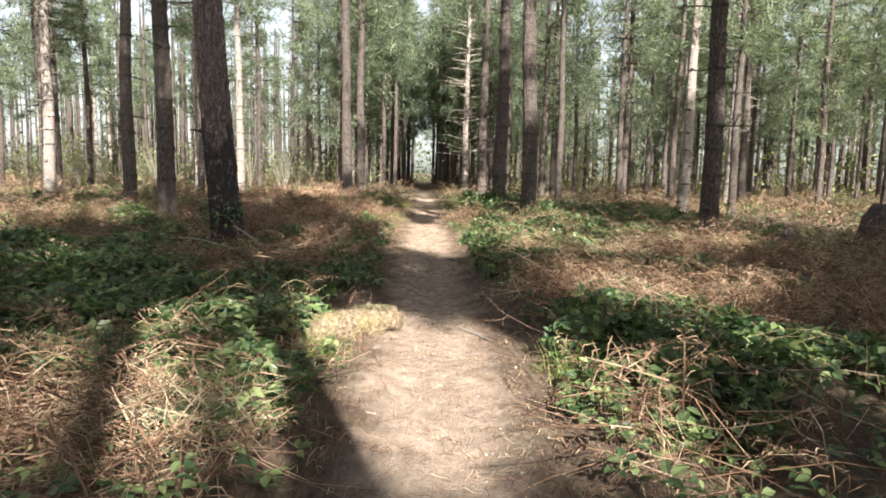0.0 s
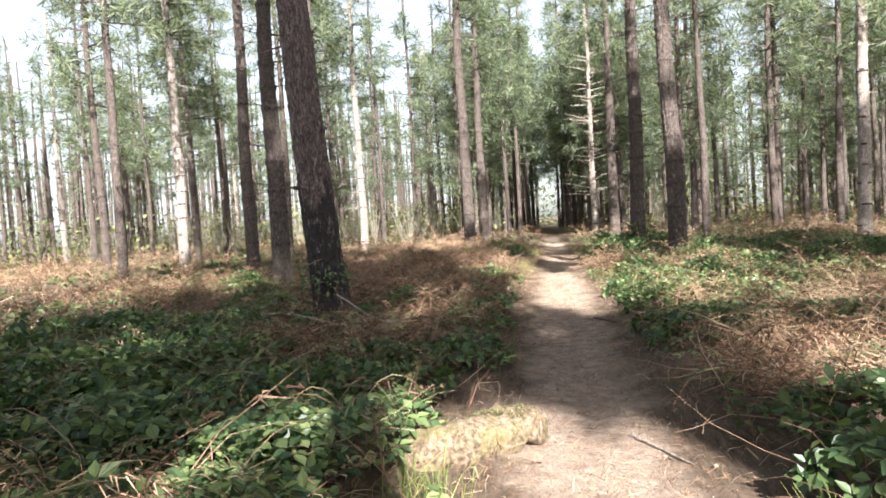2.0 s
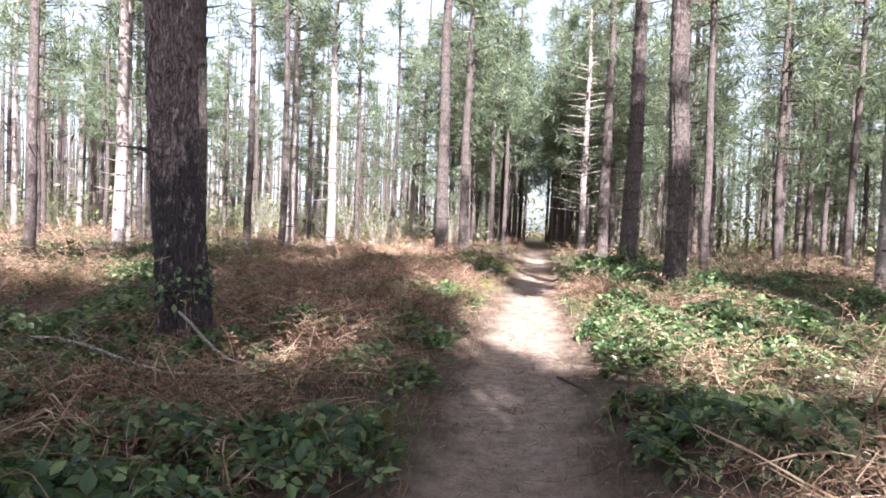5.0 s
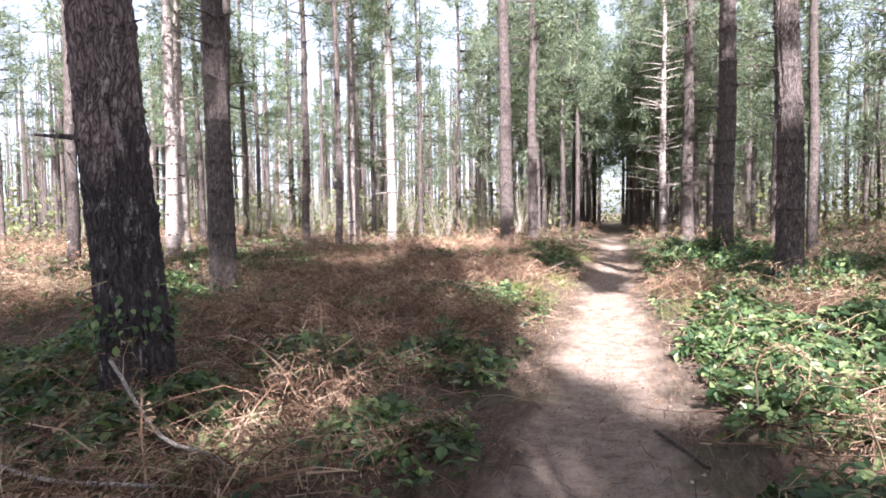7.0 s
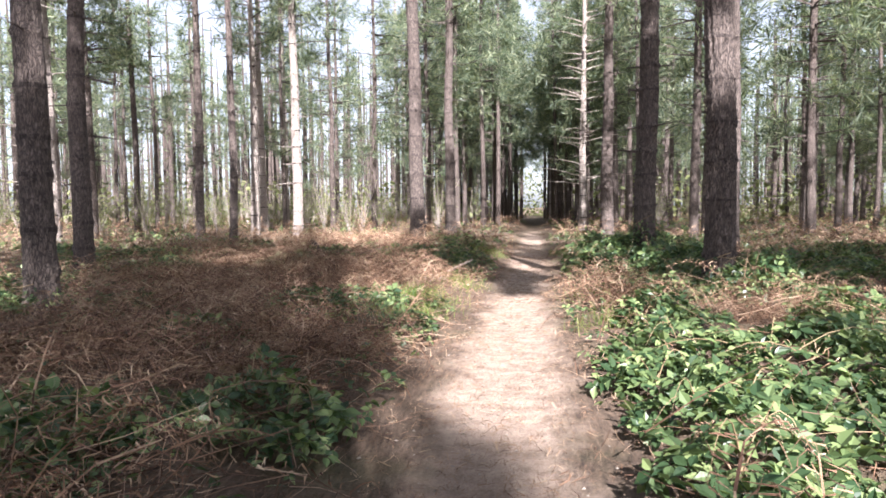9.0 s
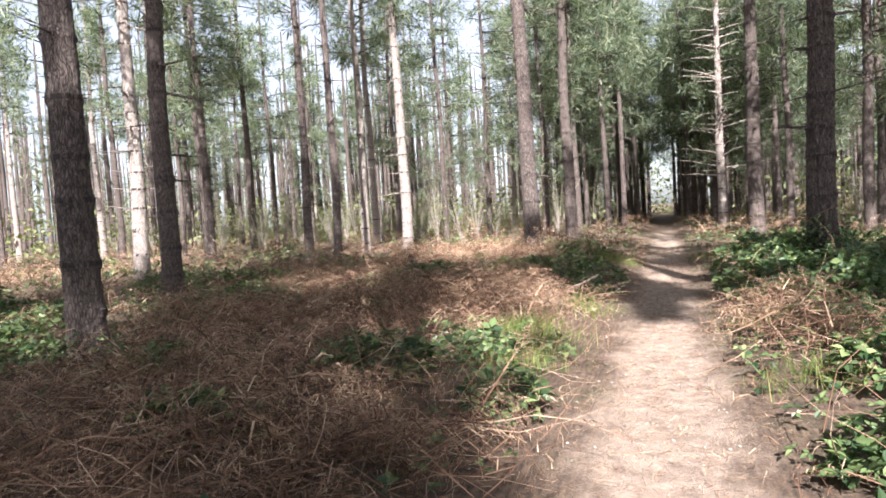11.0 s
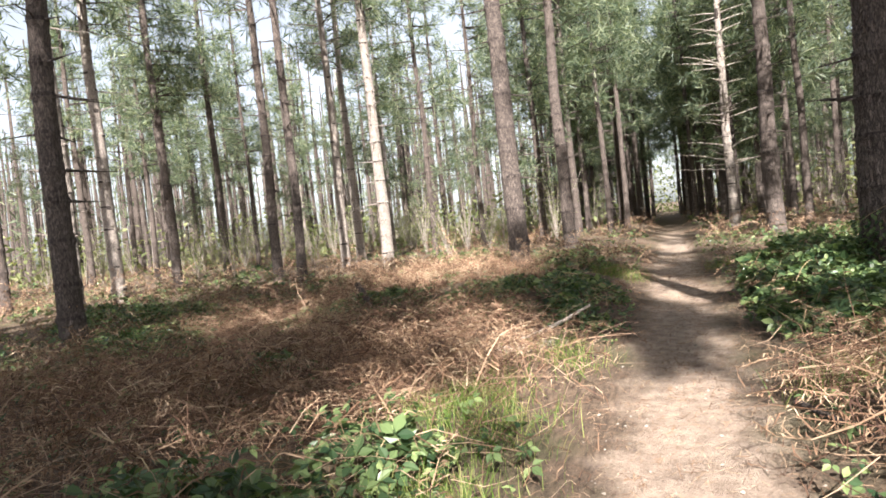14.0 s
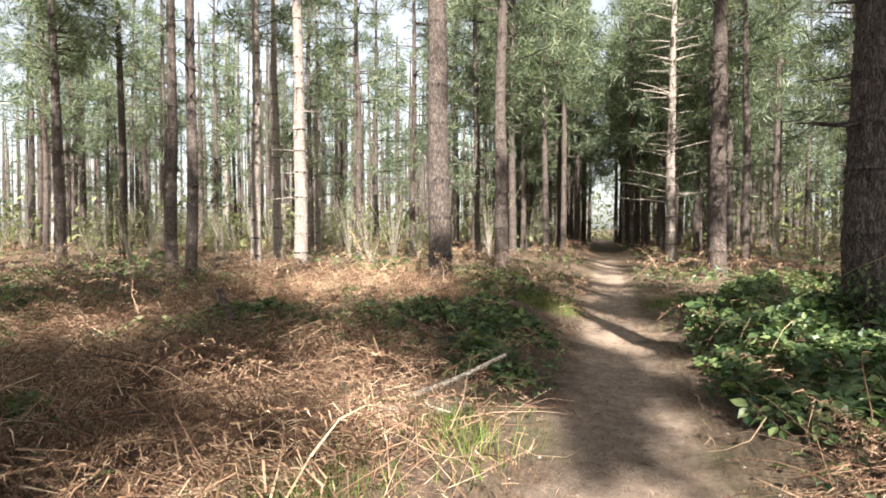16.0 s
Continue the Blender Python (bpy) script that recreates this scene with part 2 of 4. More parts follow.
def tube(points, radii, sides=6):
    """A tapered tube of quads along points."""
    p = np.asarray(points, float)
    way = np.gradient(p, axis=0)
    way /= np.linalg.norm(way, axis=1, keepdims=True) + 1e-9
    side = np.cross(way, np.where(np.abs(way[:, 2:]) > 0.9, [[1.0, 0, 0]], [[0, 0, 1.0]]))
    side /= np.linalg.norm(side, axis=1, keepdims=True) + 1e-9
    up = np.cross(side, way)
    a = np.linspace(0, 2 * np.pi, sides, endpoint=False)
    ring = p[:, None] + np.asarray(radii, float)[:, None, None] * (np.cos(a)[None, :, None] * side[:, None] + np.sin(a)[None, :, None] * up[:, None])
    i, j = np.meshgrid(np.arange(len(p) - 1), np.arange(sides), indexing="ij")
    k = (j + 1) % sides
    faces = np.stack([i * sides + j, i * sides + k, (i + 1) * sides + k, (i + 1) * sides + j], -1).reshape(-1, 4)
    return ring.reshape(-1, 3), faces


# ---------------------------------------------------------------- ground
def wave(x, y, scale, seed):
    """Smooth uneven field between about -1 and 1."""
    out, local = 0.0, np.random.default_rng(seed)
    for n in range(7):
        a, p = local.uniform(0, 2 * np.pi), local.uniform(0, 2 * np.pi)
        w = local.uniform(0.6, 1.7) / scale
        out = out + np.sin((x * math.cos(a) + y * math.sin(a)) * w * 2 + p)
    return out / 3.2


def path_middle(y):
    return 0.08 + 0.10 * np.sin(y * 0.31 + 0.6) - 0.06 * np.sin(y * 0.83)


def ground_height(x, y):
    x, y = np.asarray(x, float), np.asarray(y, float)
    off = np.abs(x - path_middle(y))
    bank = 1 / (1 + np.exp(-(off - 0.85) * 5.0))
    z = bank * (0.13 + 0.07 * wave(x, y, 2.2, 3) + 0.08 * wave(x, y, 0.75, 4))
    z = z + bank * 0.16 * np.exp(-(((x + 3.6) / 2.6) ** 2 + ((y - 23.5) / 3.5) ** 2))
    z = z + bank * 0.14 * np.exp(-(((x - 2.4) / 1.3) ** 2 + ((y - 19.5) / 4.0) ** 2))
    return z + 0.012 * wave(x, y, 0.35, 5) * np.exp(-off) + 0.02 * wave(x, y, 1.4, 6) - 0.03 * np.exp(-(off / 0.5) ** 2)


def spaced(fine_from, fine_to, step, far):
    inner = np.arange(fine_from, fine_to + step / 2, step)
    outer = [step]
    while sum(outer) < far:
        outer.append(outer[-1] * 1.22)
    grow = np.cumsum(outer)
    return np.concatenate([(fine_from - grow)[::-1], inner, fine_to + grow])


def build_ground():
    xs, ys = spaced(-7.0, 7.0, 0.09, 900), spaced(-3.0, 32.0, 0.11, 900)
    gx, gy = np.meshgrid(xs, ys, indexing="ij")
    gz = ground_height(gx, gy)
    rough = np.minimum(1, np.abs(gx - path_middle(gy)) / 0.9)
    gz = gz + rng.normal(0, 1, gz.shape) * (0.003 + 0.011 * rough ** 3) * (np.abs(gx) < 9) * (gy < 40)
    verts = np.stack([gx, gy, gz], -1).reshape(-1, 3)
    i, j = np.meshgrid(np.arange(len(xs) - 1), np.arange(len(ys) - 1), indexing="ij")
    n = len(ys)
    faces = np.stack([i * n + j, (i + 1) * n + j, (i + 1) * n + j + 1, i * n + j + 1], -1).reshape(-1, 4)
    ob = new("ground", mesh_of("ground", verts, faces, FLOOR, True))
    tagged(ob, "forest floor of brown needle litter with a worn earth footpath", "ground", kind="structure")


build_ground()


# ---------------------------------------------------------------- pine trees
def trunk_shape(r, h, seed, sides=12, step=0.3, bark=0.0, lean=(0.0, 0.0), gap=0.62, knots=0.16):
    """Verts and faces of a trunk that tapers, flares at its foot and swells at each whorl of branches."""
    local = np.random.default_rng(seed)
    whorls = np.cumsum(local.uniform(gap * 0.75, gap * 1.25, 60))
    whorls = whorls[whorls < h]
    z = np.concatenate([np.arange(-0.25, min(h, 9.0), step), np.linspace(min(h, 9.0), h, 14)])
    if step >= 0.1:  # rings of verts at each scar
        z = np.unique(np.concatenate([z] + [whorls[whorls < 8] + d for d in (-0.06, 0.0, 0.06)]))
    a = np.linspace(0, 2 * np.pi, sides, endpoint=False)
    rad = r * (1.02 - 0.72 * np.clip(z, 0, None) / h) + r * 0.42 * np.exp(-np.clip(z + 0.1, 0, None) / 0.22)
    for w in whorls:
        rad = rad + r * knots * np.exp(-(((z - w) / 0.05) ** 2)) 
    bend = 0.05 * np.sin(z * 0.5 + seed) + 0.03 * np.sin(z * 1.3 + seed * 2)
    cx, cy = lean[0] * z + bend * 0.6, lean[1] * z + 0.05 * np.cos(z * 0.43 + seed)
    rr = np.repeat(rad[:, None], sides, 1)
    rr = rr * (1 + 0.05 * np.sin(a * 2 + seed)[None] + 0.03 * np.sin(a * 3 + z[:, None] * 0.7))
    for w in whorls:
        rr = rr + (r * knots * 0.8 * np.exp(-(((z - w) / 0.06) ** 2)))[:, None] * np.clip(np.sin(a * 3 + w * 9.0 + seed), -0.6, 1)[None]
    if bark:
        za, aa = np.meshgrid(z, a, indexing="ij")
        # long plates with furrows between them
        for k, (m, w) in enumerate(((9, 4.1), (15, 6.3), (23, 9.7))):
            rr = rr - bark / (k + 1) * np.clip(np.sin(aa * m + 1.7 * np.sin(za * w * 0.5 + k + seed) + za * (k - 1)) - 0.55, 0, 1) * 2
        rr = rr + bark * 0.35 * local.normal(0, 1, rr.shape)
        rr = rr * (1 + 0.10 * np.exp(-((za + 0.05) / 0.25) ** 2) * np.sin(aa * 5 + seed))
    verts = np.stack([cx[:, None] + rr * np.cos(a), cy[:, None] + rr * np.sin(a), np.repeat(z[:, None], sides, 1)], -1).reshape(-1, 3)
    i, j = np.meshgrid(np.arange(len(z) - 1), np.arange(sides), indexing="ij")
    k = (j + 1) % sides
    faces = np.stack([i * sides + j, i * sides + k, (i + 1) * sides + k, (i + 1) * sides + j], -1).reshape(-1, 4)
    shapes = [(verts, faces)]
    if step < 0.1:
        for n, w in enumerate(whorls[whorls < 9.0]):
            at = r * (1 - 0.72 * w / h)
            for k in range(int(local.integers(2, 5))):
                _, stub = spoke(local.uniform(0, 6.3), w + local.normal(0, 0.02), local.uniform(0.04, 0.13), 0.1, local.uniform(0.010, 0.02), seed * 13 + n * 7 + k, 5, at * 0.9,
                                (np.interp(w, z, cx), np.interp(w, z, cy)))
                shapes.append(stub)
    return joined(*shapes), whorls


def spoke(angle, z, length, rise, radius, seed, sides=5, start=0.0, origin=(0.0, 0.0)):
    local = np.random.default_rng(seed)
    s = np.linspace(0, 1, 6)
    wob = np.cumsum(local.normal(0, 0.05, 6)) * length * 0.5
    wob -= wob[0]
    reach = start + s * length
    pts = np.stack([origin[0] + np.cos(angle) * reach - np.sin(angle) * wob, origin[1] + np.sin(angle) * reach + np.cos(angle) * wob,
                    z + rise * length * (s - 0.35 * s * s) + 0.3 * wob], -1)
    return pts, tube(pts, radius * (1 - 0.8 * s), sides)


def needle_tuft(bunches=5, half=0.015):
    """A brush of thin needle bunches round a shoot's end."""
    local, verts, faces = np.random.default_rng(3), [], []
    for n in range(bunches):
        a, b = local.uniform(-1.2, 1.2), local.uniform(-0.75, 0.75)
        way = np.array([math.sin(a) * math.cos(b), math.cos(a) * math.cos(b), math.sin(b)])
        side = np.cross(way, local.normal(0, 1, 3))
        side *= half / np.linalg.norm(side)
        root = np.array([0, 0.12 * local.random(), 0])
        verts += [root, root + way * 0.2 + side, root + way * local.uniform(0.3, 0.42), root + way * 0.2 - side]
        faces.append((4 * n, 4 * n + 1, 4 * n + 2, 4 * n + 3))
    return verts, faces


NEEDLE_TUFT = needle_tuft()
COARSE_TUFT = needle_tuft(3, 0.026)


def crown_shape(seed, base, top, reach, branches, tufts, brush=1.1, thick=0.035, tuft=NEEDLE_TUFT):
    """Limbs, and tufts of needles along them."""
    local = np.random.default_rng(seed)
    limbs, places, yaw, pitch = [], [], [], []
    for n in range(branches):
        f = (n + local.uniform(0, 1)) / branches
        tier = 0.62
        z = base + math.floor((top - base) * f / tier) * tier + local.normal(0, 0.05)
        length = reach * (0.35 + 0.65 * math.sin(math.pi * min(1, 0.18 + f * 0.85))) * local.uniform(0.55, 1.1)
        a = local.uniform(0, 2 * np.pi)
        pts, limb = spoke(a, z, length, local.uniform(-0.12, 0.35), 0.035, seed * 97 + n, 3)
        limbs.append(tube(pts[::2], thick * np.array([1.0, 0.65, 0.3]), 3))
        for k in range(tufts):
            s = 0.3 + 0.7 * (k + local.uniform(0, 1)) / tufts
            at = np.array([np.interp(s, np.linspace(0, 1, 6), pts[:, c]) for c in range(3)])
            spread = 0.28 * length * (1.15 - s)
            side = local.choice([-1, 1]) * local.uniform(0.1, 1.0) * spread
            places.append(at + [-math.sin(a) * side, math.cos(a) * side, local.normal(0, 0.10)])
            yaw.append(a - np.pi / 2 + local.normal(0, 0.7))
            pitch.append(local.normal(0.2, 0.4))
    places, yaw, pitch = np.array(places), np.array(yaw), np.array(pitch)
    size = brush * local.uniform(0.7, 1.3, len(places))
    return joined(*limbs), scatter(tuft, places, turns(yaw, pitch, local.uniform(-3, 3, len(places))), size)


CROWNS = [[mesh_of(name, *s, m) for name, s, m in zip(("branchwork", "needles"), crown_shape(20 + n, 0.0, 7.0, 2.4, 46, 16, 1.2), (BARK, NEEDLE))] for n in range(4)]
LOW_CROWNS = [[mesh_of(name, *s, m) for name, s, m in zip(("branchwork", "needles"), crown_shape(60 + n, 0.0, 11.0, 2.3, 60, 14, 1.2), (BARK, NEEDLE))] for n in range(3)]


def add_crown(tree, meshes, z, spin, size=1.0, at=(0.0, 0.0)):
    for name, me in zip(("branchwork", "crown"), meshes):
        ob = tagged(part(name, me, tree), kind="stuff")
        ob.matrix_local = pose(at[0], at[1], z, 0, 0, spin) @ Matrix.Diagonal((size, size, 1, 1))


def dead_branches(tree, whorls, r, h, seed, low, high, most, length, material, lean=(0, 0)):
    """Bare snags that stand out from the whorls."""
    local = np.random.default_rng(seed + 500)
    n = 0
    for w in whorls:
        if not low < w < high:
            continue
        for _ in range(local.integers(0, most + 1)):
            a = local.uniform(0, 2 * np.pi)
            rad = r * (1 - 0.72 * w / h)
            long = length * local.uniform(0.25, 1.0)
            _, shape = spoke(a, w, long, local.uniform(-0.25, 0.2), 0.017 + 0.012 * local.random(), seed * 31 + n, 5, rad * 0.8, (lean[0] * w, lean[1] * w))
            part("dead_branch", mesh_of("dead_branch", *shape, material, True), tree)
            n += 1


def pine(x, y, r, seed, material, label, detail=1, lean=(0.0, 0.0), h=17.0, crown=9.0, snag=0.95, most=3, low=1.9):
    tree = new("pine_tree")
    tree.location = (x, y, float(ground_height(x, y)))
    sides, step, bark = ((8, 0.19, 0.0), (44, 0.06, 0.008), (80, 0.03, 0.017))[detail]
    shape, whorls = trunk_shape(r, h, seed, sides, step, bark, lean, 0.62, 0.04 if material is BARK_DARK_FOOT else (0.10, 0.10, 0.07)[detail])
    me = mesh_of("trunk", *shape, material, True)
    if material is not BARK_DARK_FOOT:  # dark scar tissue round each whorl
        me.materials.append(BARK_SCAR)
        height = np.array([c.center.z for c in me.polygons])
        uneven = np.random.default_rng(seed + 900).uniform(-0.012, 0.04, len(height))
        scar = (np.abs(height[:, None] - whorls[None]).min(1) < uneven).astype(np.int32)
        me.polygons.foreach_set("material_index", scar)
    part("trunk", me, tree)
    dead_branches(tree, whorls, r, h, seed, low, crown + 1, most, snag, material, lean)
    if crown < h:
        add_crown(tree, CROWNS[seed % 4], crown, seed * 77, 1.0, (lean[0] * crown, lean[1] * crown))
    return tagged(tree, label, "tree", "pines of the plantation")


PLAIN = "tall pine with a bare grey-brown trunk and ringed branch scars"
PALE = "tall pine with its trunk coloured pale for sunlight, and short dead branches"
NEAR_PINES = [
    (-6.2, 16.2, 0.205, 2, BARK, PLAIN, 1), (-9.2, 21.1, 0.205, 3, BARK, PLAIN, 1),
    (-14.1, 25.5, 0.21, 5, BARK_SUNLIT, PALE, 1), (-9.35, 34.1, 0.20, 6, BARK_SUNLIT, PALE, 1), (-3.2, 27.4, 0.21, 7, BARK, PLAIN, 1),
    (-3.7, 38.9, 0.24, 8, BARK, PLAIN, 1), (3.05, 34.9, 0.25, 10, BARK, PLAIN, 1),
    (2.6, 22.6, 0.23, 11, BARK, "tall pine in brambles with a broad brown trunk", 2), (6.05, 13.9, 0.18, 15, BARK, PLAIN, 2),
    (-12.4, 32.0, 0.17, 17, BARK, PLAIN, 1), (-9.5, 28.7, 0.13, 18, BARK, PLAIN, 1), (-13.8, 41.0, 0.2, 19, BARK_SUNLIT, PALE, 1),
]
FAR_PINES = [
    (5.4, 26.2, 0.17), (11.3, 37.2, 0.21), (9.5, 23.9, 0.16), (11.2, 23.7, 0.17), (12.3, 32.6, 0.18), (13.2, 42.7, 0.2), (-18.4, 34.1, 0.17),
    (-12.2, 36.5, 0.15), (-10.1, 41.3, 0.15), (8.2, 50.6, 0.2), (-18.4, 37.2, 0.2), (-28.2, 39.1, 0.25), (-9.5, 54.4, 0.2), (-22.1, 44.9, 0.2),
    (-5.0, 62.0, 0.3), (-2.6, 58.0, 0.26), (-3.2, 70.0, 0.3), (3.4, 58.0, 0.22), (3.6, 66.0, 0.25), (5.6, 44.0, 0.2),
    (-13.1, 20.2, 0.18), (-18.6, 27.0, 0.16), (-16.0, 28.7, 0.24), (-25.0, 40.2, 0.18), (-20.3, 36.2, 0.16), (-27.6, 49.1, 0.2),
]
for row in NEAR_PINES:
    pine(*row)
pine(-3.05, 10.25, 0.225, 1, BARK_DARK_FOOT, "large pine with flaking bark, blacker towards the ground, and ivy round its foot", 2, (-0.055, 0.0), snag=0.55, most=1, low=1.8)
pine(2.85, 17.75, 0.215, 12, BARK, "large pine with deeply furrowed sunlit bark standing in brambles", 2, (-0.035, 0.0), snag=0.35, most=1)
dead_pine = pine(2.85, 46.1, 0.22, 9, BARK_SUNLIT, "pale dead pine bristling with long bare branches", 1, h=15.0, crown=15.0, snag=0.1, most=0)
for n in range(64):
    z = random.uniform(2.6, 12.5)
    _, shape = spoke(random.uniform(0, 6.28), z, random.uniform(1.0, 2.9) * (1.1 - z / 18), random.uniform(0.0, 0.5), 0.04, 4000 + n, 4, 0.1)
    part("dead_branch", mesh_of("dead_branch", *shape, DEADWOOD, True), dead_pine)


# plain pines that fill the plantation, copied from a few patterns
PATTERNS = []
for n in range(5):
    pattern = pine(-40 - 3 * n, -30, (0.15, 0.18, 0.2, 0.14, 0.17)[n], 30 + n, (BARK, BARK, BARK_SUNLIT, BARK, BARK)[n], PLAIN if n != 2 else PALE, 0,
                   lean=(0.01 * (n - 2), 0.0), crown=(8.0, 7.0, 8.5, 6.0, 7.5)[n], snag=1.1, most=2, low=2.0)
    PATTERNS.append(pattern)
for n in range(3):
    pattern = pine(-40 - 3 * n, -36, 0.16, 40 + n, BARK, "dark pine with live branches low on its trunk", 0, crown=17.0, snag=0.9, most=1, low=1.5)
    add_crown(pattern, LOW_CROWNS[n], 4.2 - 0.6 * n, 40 * n)
    PATTERNS.append(pattern)
taken = [(row[0], row[1]) for row in NEAR_PINES + FAR_PINES] + [(-3.05, 10.25), (2.85, 17.75), (2.85, 46.1)]
for n, (x, y, r) in enumerate(FAR_PINES):
    copy_thing(PATTERNS[n % 5], pose(x, y, float(ground_height(x, y)), 0, 0, n * 67))


def fill_forest(count, area, spacing, seed, choose):
    local, made = np.random.default_rng(seed), 0
    for _ in range(count * 12):
        x, y = local.uniform(area[0], area[1]), local.uniform(area[2], area[3])
        gap = spacing * (1 + max(0, y - 50) * 0.006)
        if abs(x) < 2.5 or any((x - a) ** 2 + (y - b) ** 2 < gap * gap for a, b in taken):
            continue
        taken.append((x, y))
        copy_thing(PATTERNS[choose(local, x, y)], pose(x, y, float(ground_height(x, y)), 0, 0, local.uniform(0, 360)))
        made += 1
        if made == count:
            return


def mixed(local, x, y):
    low = 0.75 if abs(x) < 8 else 0.55 if x > 0 else 0.3
    return int(local.integers(5, 8)) if local.random() < low and y > (30 if x > 0 else 40) else int(local.integers(0, 5))


fill_forest(72, (5.0, 45.0, 28.0, 70.0), 2.3, 1, mixed)
fill_forest(30, (-45.0, -4.0, 42.0, 70.0), 3.3, 2, mixed)
fill_forest(34, (-7.0, 7.0, 48.0, 80.0), 1.7, 3, mixed)
fill_forest(8, (12.0, 30.0, 8.0, 30.0), 3.2, 4, mixed)
fill_forest(5, (-34.0, -17.0, 18.0, 42.0), 4.2, 5, mixed)


for n in range(3):
    pattern = pine(-40 - 3 * n, -42, 0.2, 44 + n, BARK, "dark pine with wide live branches over the path", 0, crown=17.0, snag=0.9, most=1, low=1.5)
    wide = [mesh_of(name, *shape, m) for name, shape, m in zip(("branchwork", "needles"), crown_shape(90 + n, 0.0, 11.0, 3.7, 64, 20, 1.6), (BARK, NEEDLE))]
    add_crown(pattern, wide, 6.4 - 0.5 * n, 30 * n)
    for k, (x, y) in enumerate(((2.9, 52.0), (-2.7, 55.0), (2.6, 61.0), (-2.5, 64.0), (1.7, 67.0), (-1.7, 72.0), (1.5, 79.0), (-1.5, 86.0), (1.3, 96.0), (-4.4, 47.0), (4.8, 48.0), (-3.9, 60.0))):
        if k % 3 == n:
            taken.append((x, y))
            copy_thing(pattern, pose(x, y, float(ground_height(x, y)), 0, 0, 70 * k))

# pines over the path, then unseen ones added beside and behind the walk, whose crowns shade the floor but for some gaps
for k, (x, y) in enumerate(((1.7, 58.0), (-1.9, 63.0), (1.6, 69.0), (-1.7, 75.0), (1.2, 83.0), (-2.4, 54.0), (2.2, 63.5), (-2.1, 69.0))):
    copy_thing(PATTERNS[k % 5], pose(x, y, float(ground_height(x, y)), 0, 0, 50 * k) @ Matrix.Diagonal((1.1, 1.1, 1.3, 1)))

# gaps cut in the added crowns: middle, half width and half length of the sunlit floor
SUN_NEAR = [(1.8, 6.4, 0.8, 0.9), (1.1, 4.9, 0.5, 0.6), (-1.1, 3.3, 0.75, 0.9), (0.3, 4.0, 0.7, 1.3), (1.6, 4.9, 0.5, 0.7), (1.3, 2.7, 0.19, 0.23), (1.2, 2.9, 0.15, 0.39), (2.0, 3.0, 0.13, 0.46), (-1.1, 3.0, 0.42, 0.64), (1.0, 3.2, 0.32, 0.52), (0.2, 3.2, 0.39, 0.58), (-0.8, 3.4, 0.17, 0.41), (-1.6, 3.7, 0.32, 0.4), (2.4, 4.0, 0.17, 0.77), (-2.1, 4.0, 0.25, 0.38), (1.0, 4.1, 0.31, 0.6), (1.7, 4.5, 0.27, 0.76), (0.4, 4.8, 0.54, 1.1)]
SUN_LOG = [(1.9, 11.2, 0.8, 0.9), (1.5, 10.3, 0.4, 0.6), (1.0, 5.1, 0.17, 0.55), (-1.7, 5.3, 0.16, 0.28), (-1.8, 5.4, 0.22, 0.47), (-0.4, 5.5, 0.36, 0.73), (-1.5, 5.6, 0.15, 0.48), (-1.2, 6.1, 0.2, 0.47), (2.7, 6.7, 0.36, 0.69), (-4.1, 7.8, 0.29, 0.65), (-7.0, 9.4, 0.38, 0.94), (-1.9, 9.5, 0.21, 0.39), (-0.1, 9.7, 0.1, 0.44), (-1.5, 10.0, 0.2, 0.4), (3.7, 11.0, 1.1, 1.6), (0.6, 11.1, 0.18, 0.11), (1.4, 11.3, 0.27, 0.26)]
SUN_MIDDLE = [(0.1, 14.9, 0.5, 0.6), (-0.6, 12.1, 0.29, 0.3), (0.3, 12.2, 0.11, 0.28), (5.3, 12.3, 0.57, 1.4), (1.4, 12.9, 0.81, 1.6), (-9.3, 12.9, 1.8, 1.6), (3.0, 13.0, 0.84, 1.6), (0.0, 13.3, 0.52, 1.1), (0.8, 13.4, 0.45, 0.55), (1.8, 13.8, 0.34, 0.49), (-1.8, 14.3, 0.32, 0.35), (-0.2, 14.4, 0.63, 1.2), (-1.4, 14.7, 0.25, 0.17), (1.7, 15.0, 1.6, 1.6)]
SUN_BEND = [(0.3, 16.3, 0.55, 0.8), (-8.0, 15.3, 2.2, 1.6), (0.2, 15.5, 0.58, 0.43), (-1.2, 15.8, 0.2, 0.4), (2.9, 15.9, 1.1, 1.6), (-1.9, 16.4, 0.78, 0.57), (-2.5, 16.4, 0.47, 0.51), (0.6, 16.5, 0.13, 0.32), (-8.9, 16.8, 0.69, 1.6), (-2.2, 16.8, 0.41, 0.25), (0.8, 17.2, 0.16, 0.5), (0.1, 17.3, 0.62, 1.1)]
SUN_BRANCH = [(-2.2, 17.4, 0.5, 0.35), (-1.2, 17.4, 0.31, 0.66), (-2.0, 17.6, 0.37, 0.3), (-1.1, 18.1, 0.39, 0.21), (-0.6, 18.2, 0.21, 0.21), (-8.7, 18.5, 0.78, 1.6), (1.2, 18.6, 0.38, 1.1), (-0.9, 18.8, 0.37, 0.64), (-0.5, 19.1, 0.26, 0.34), (-2.6, 19.2, 0.5, 0.5), (-2.0, 19.4, 0.52, 0.54)]
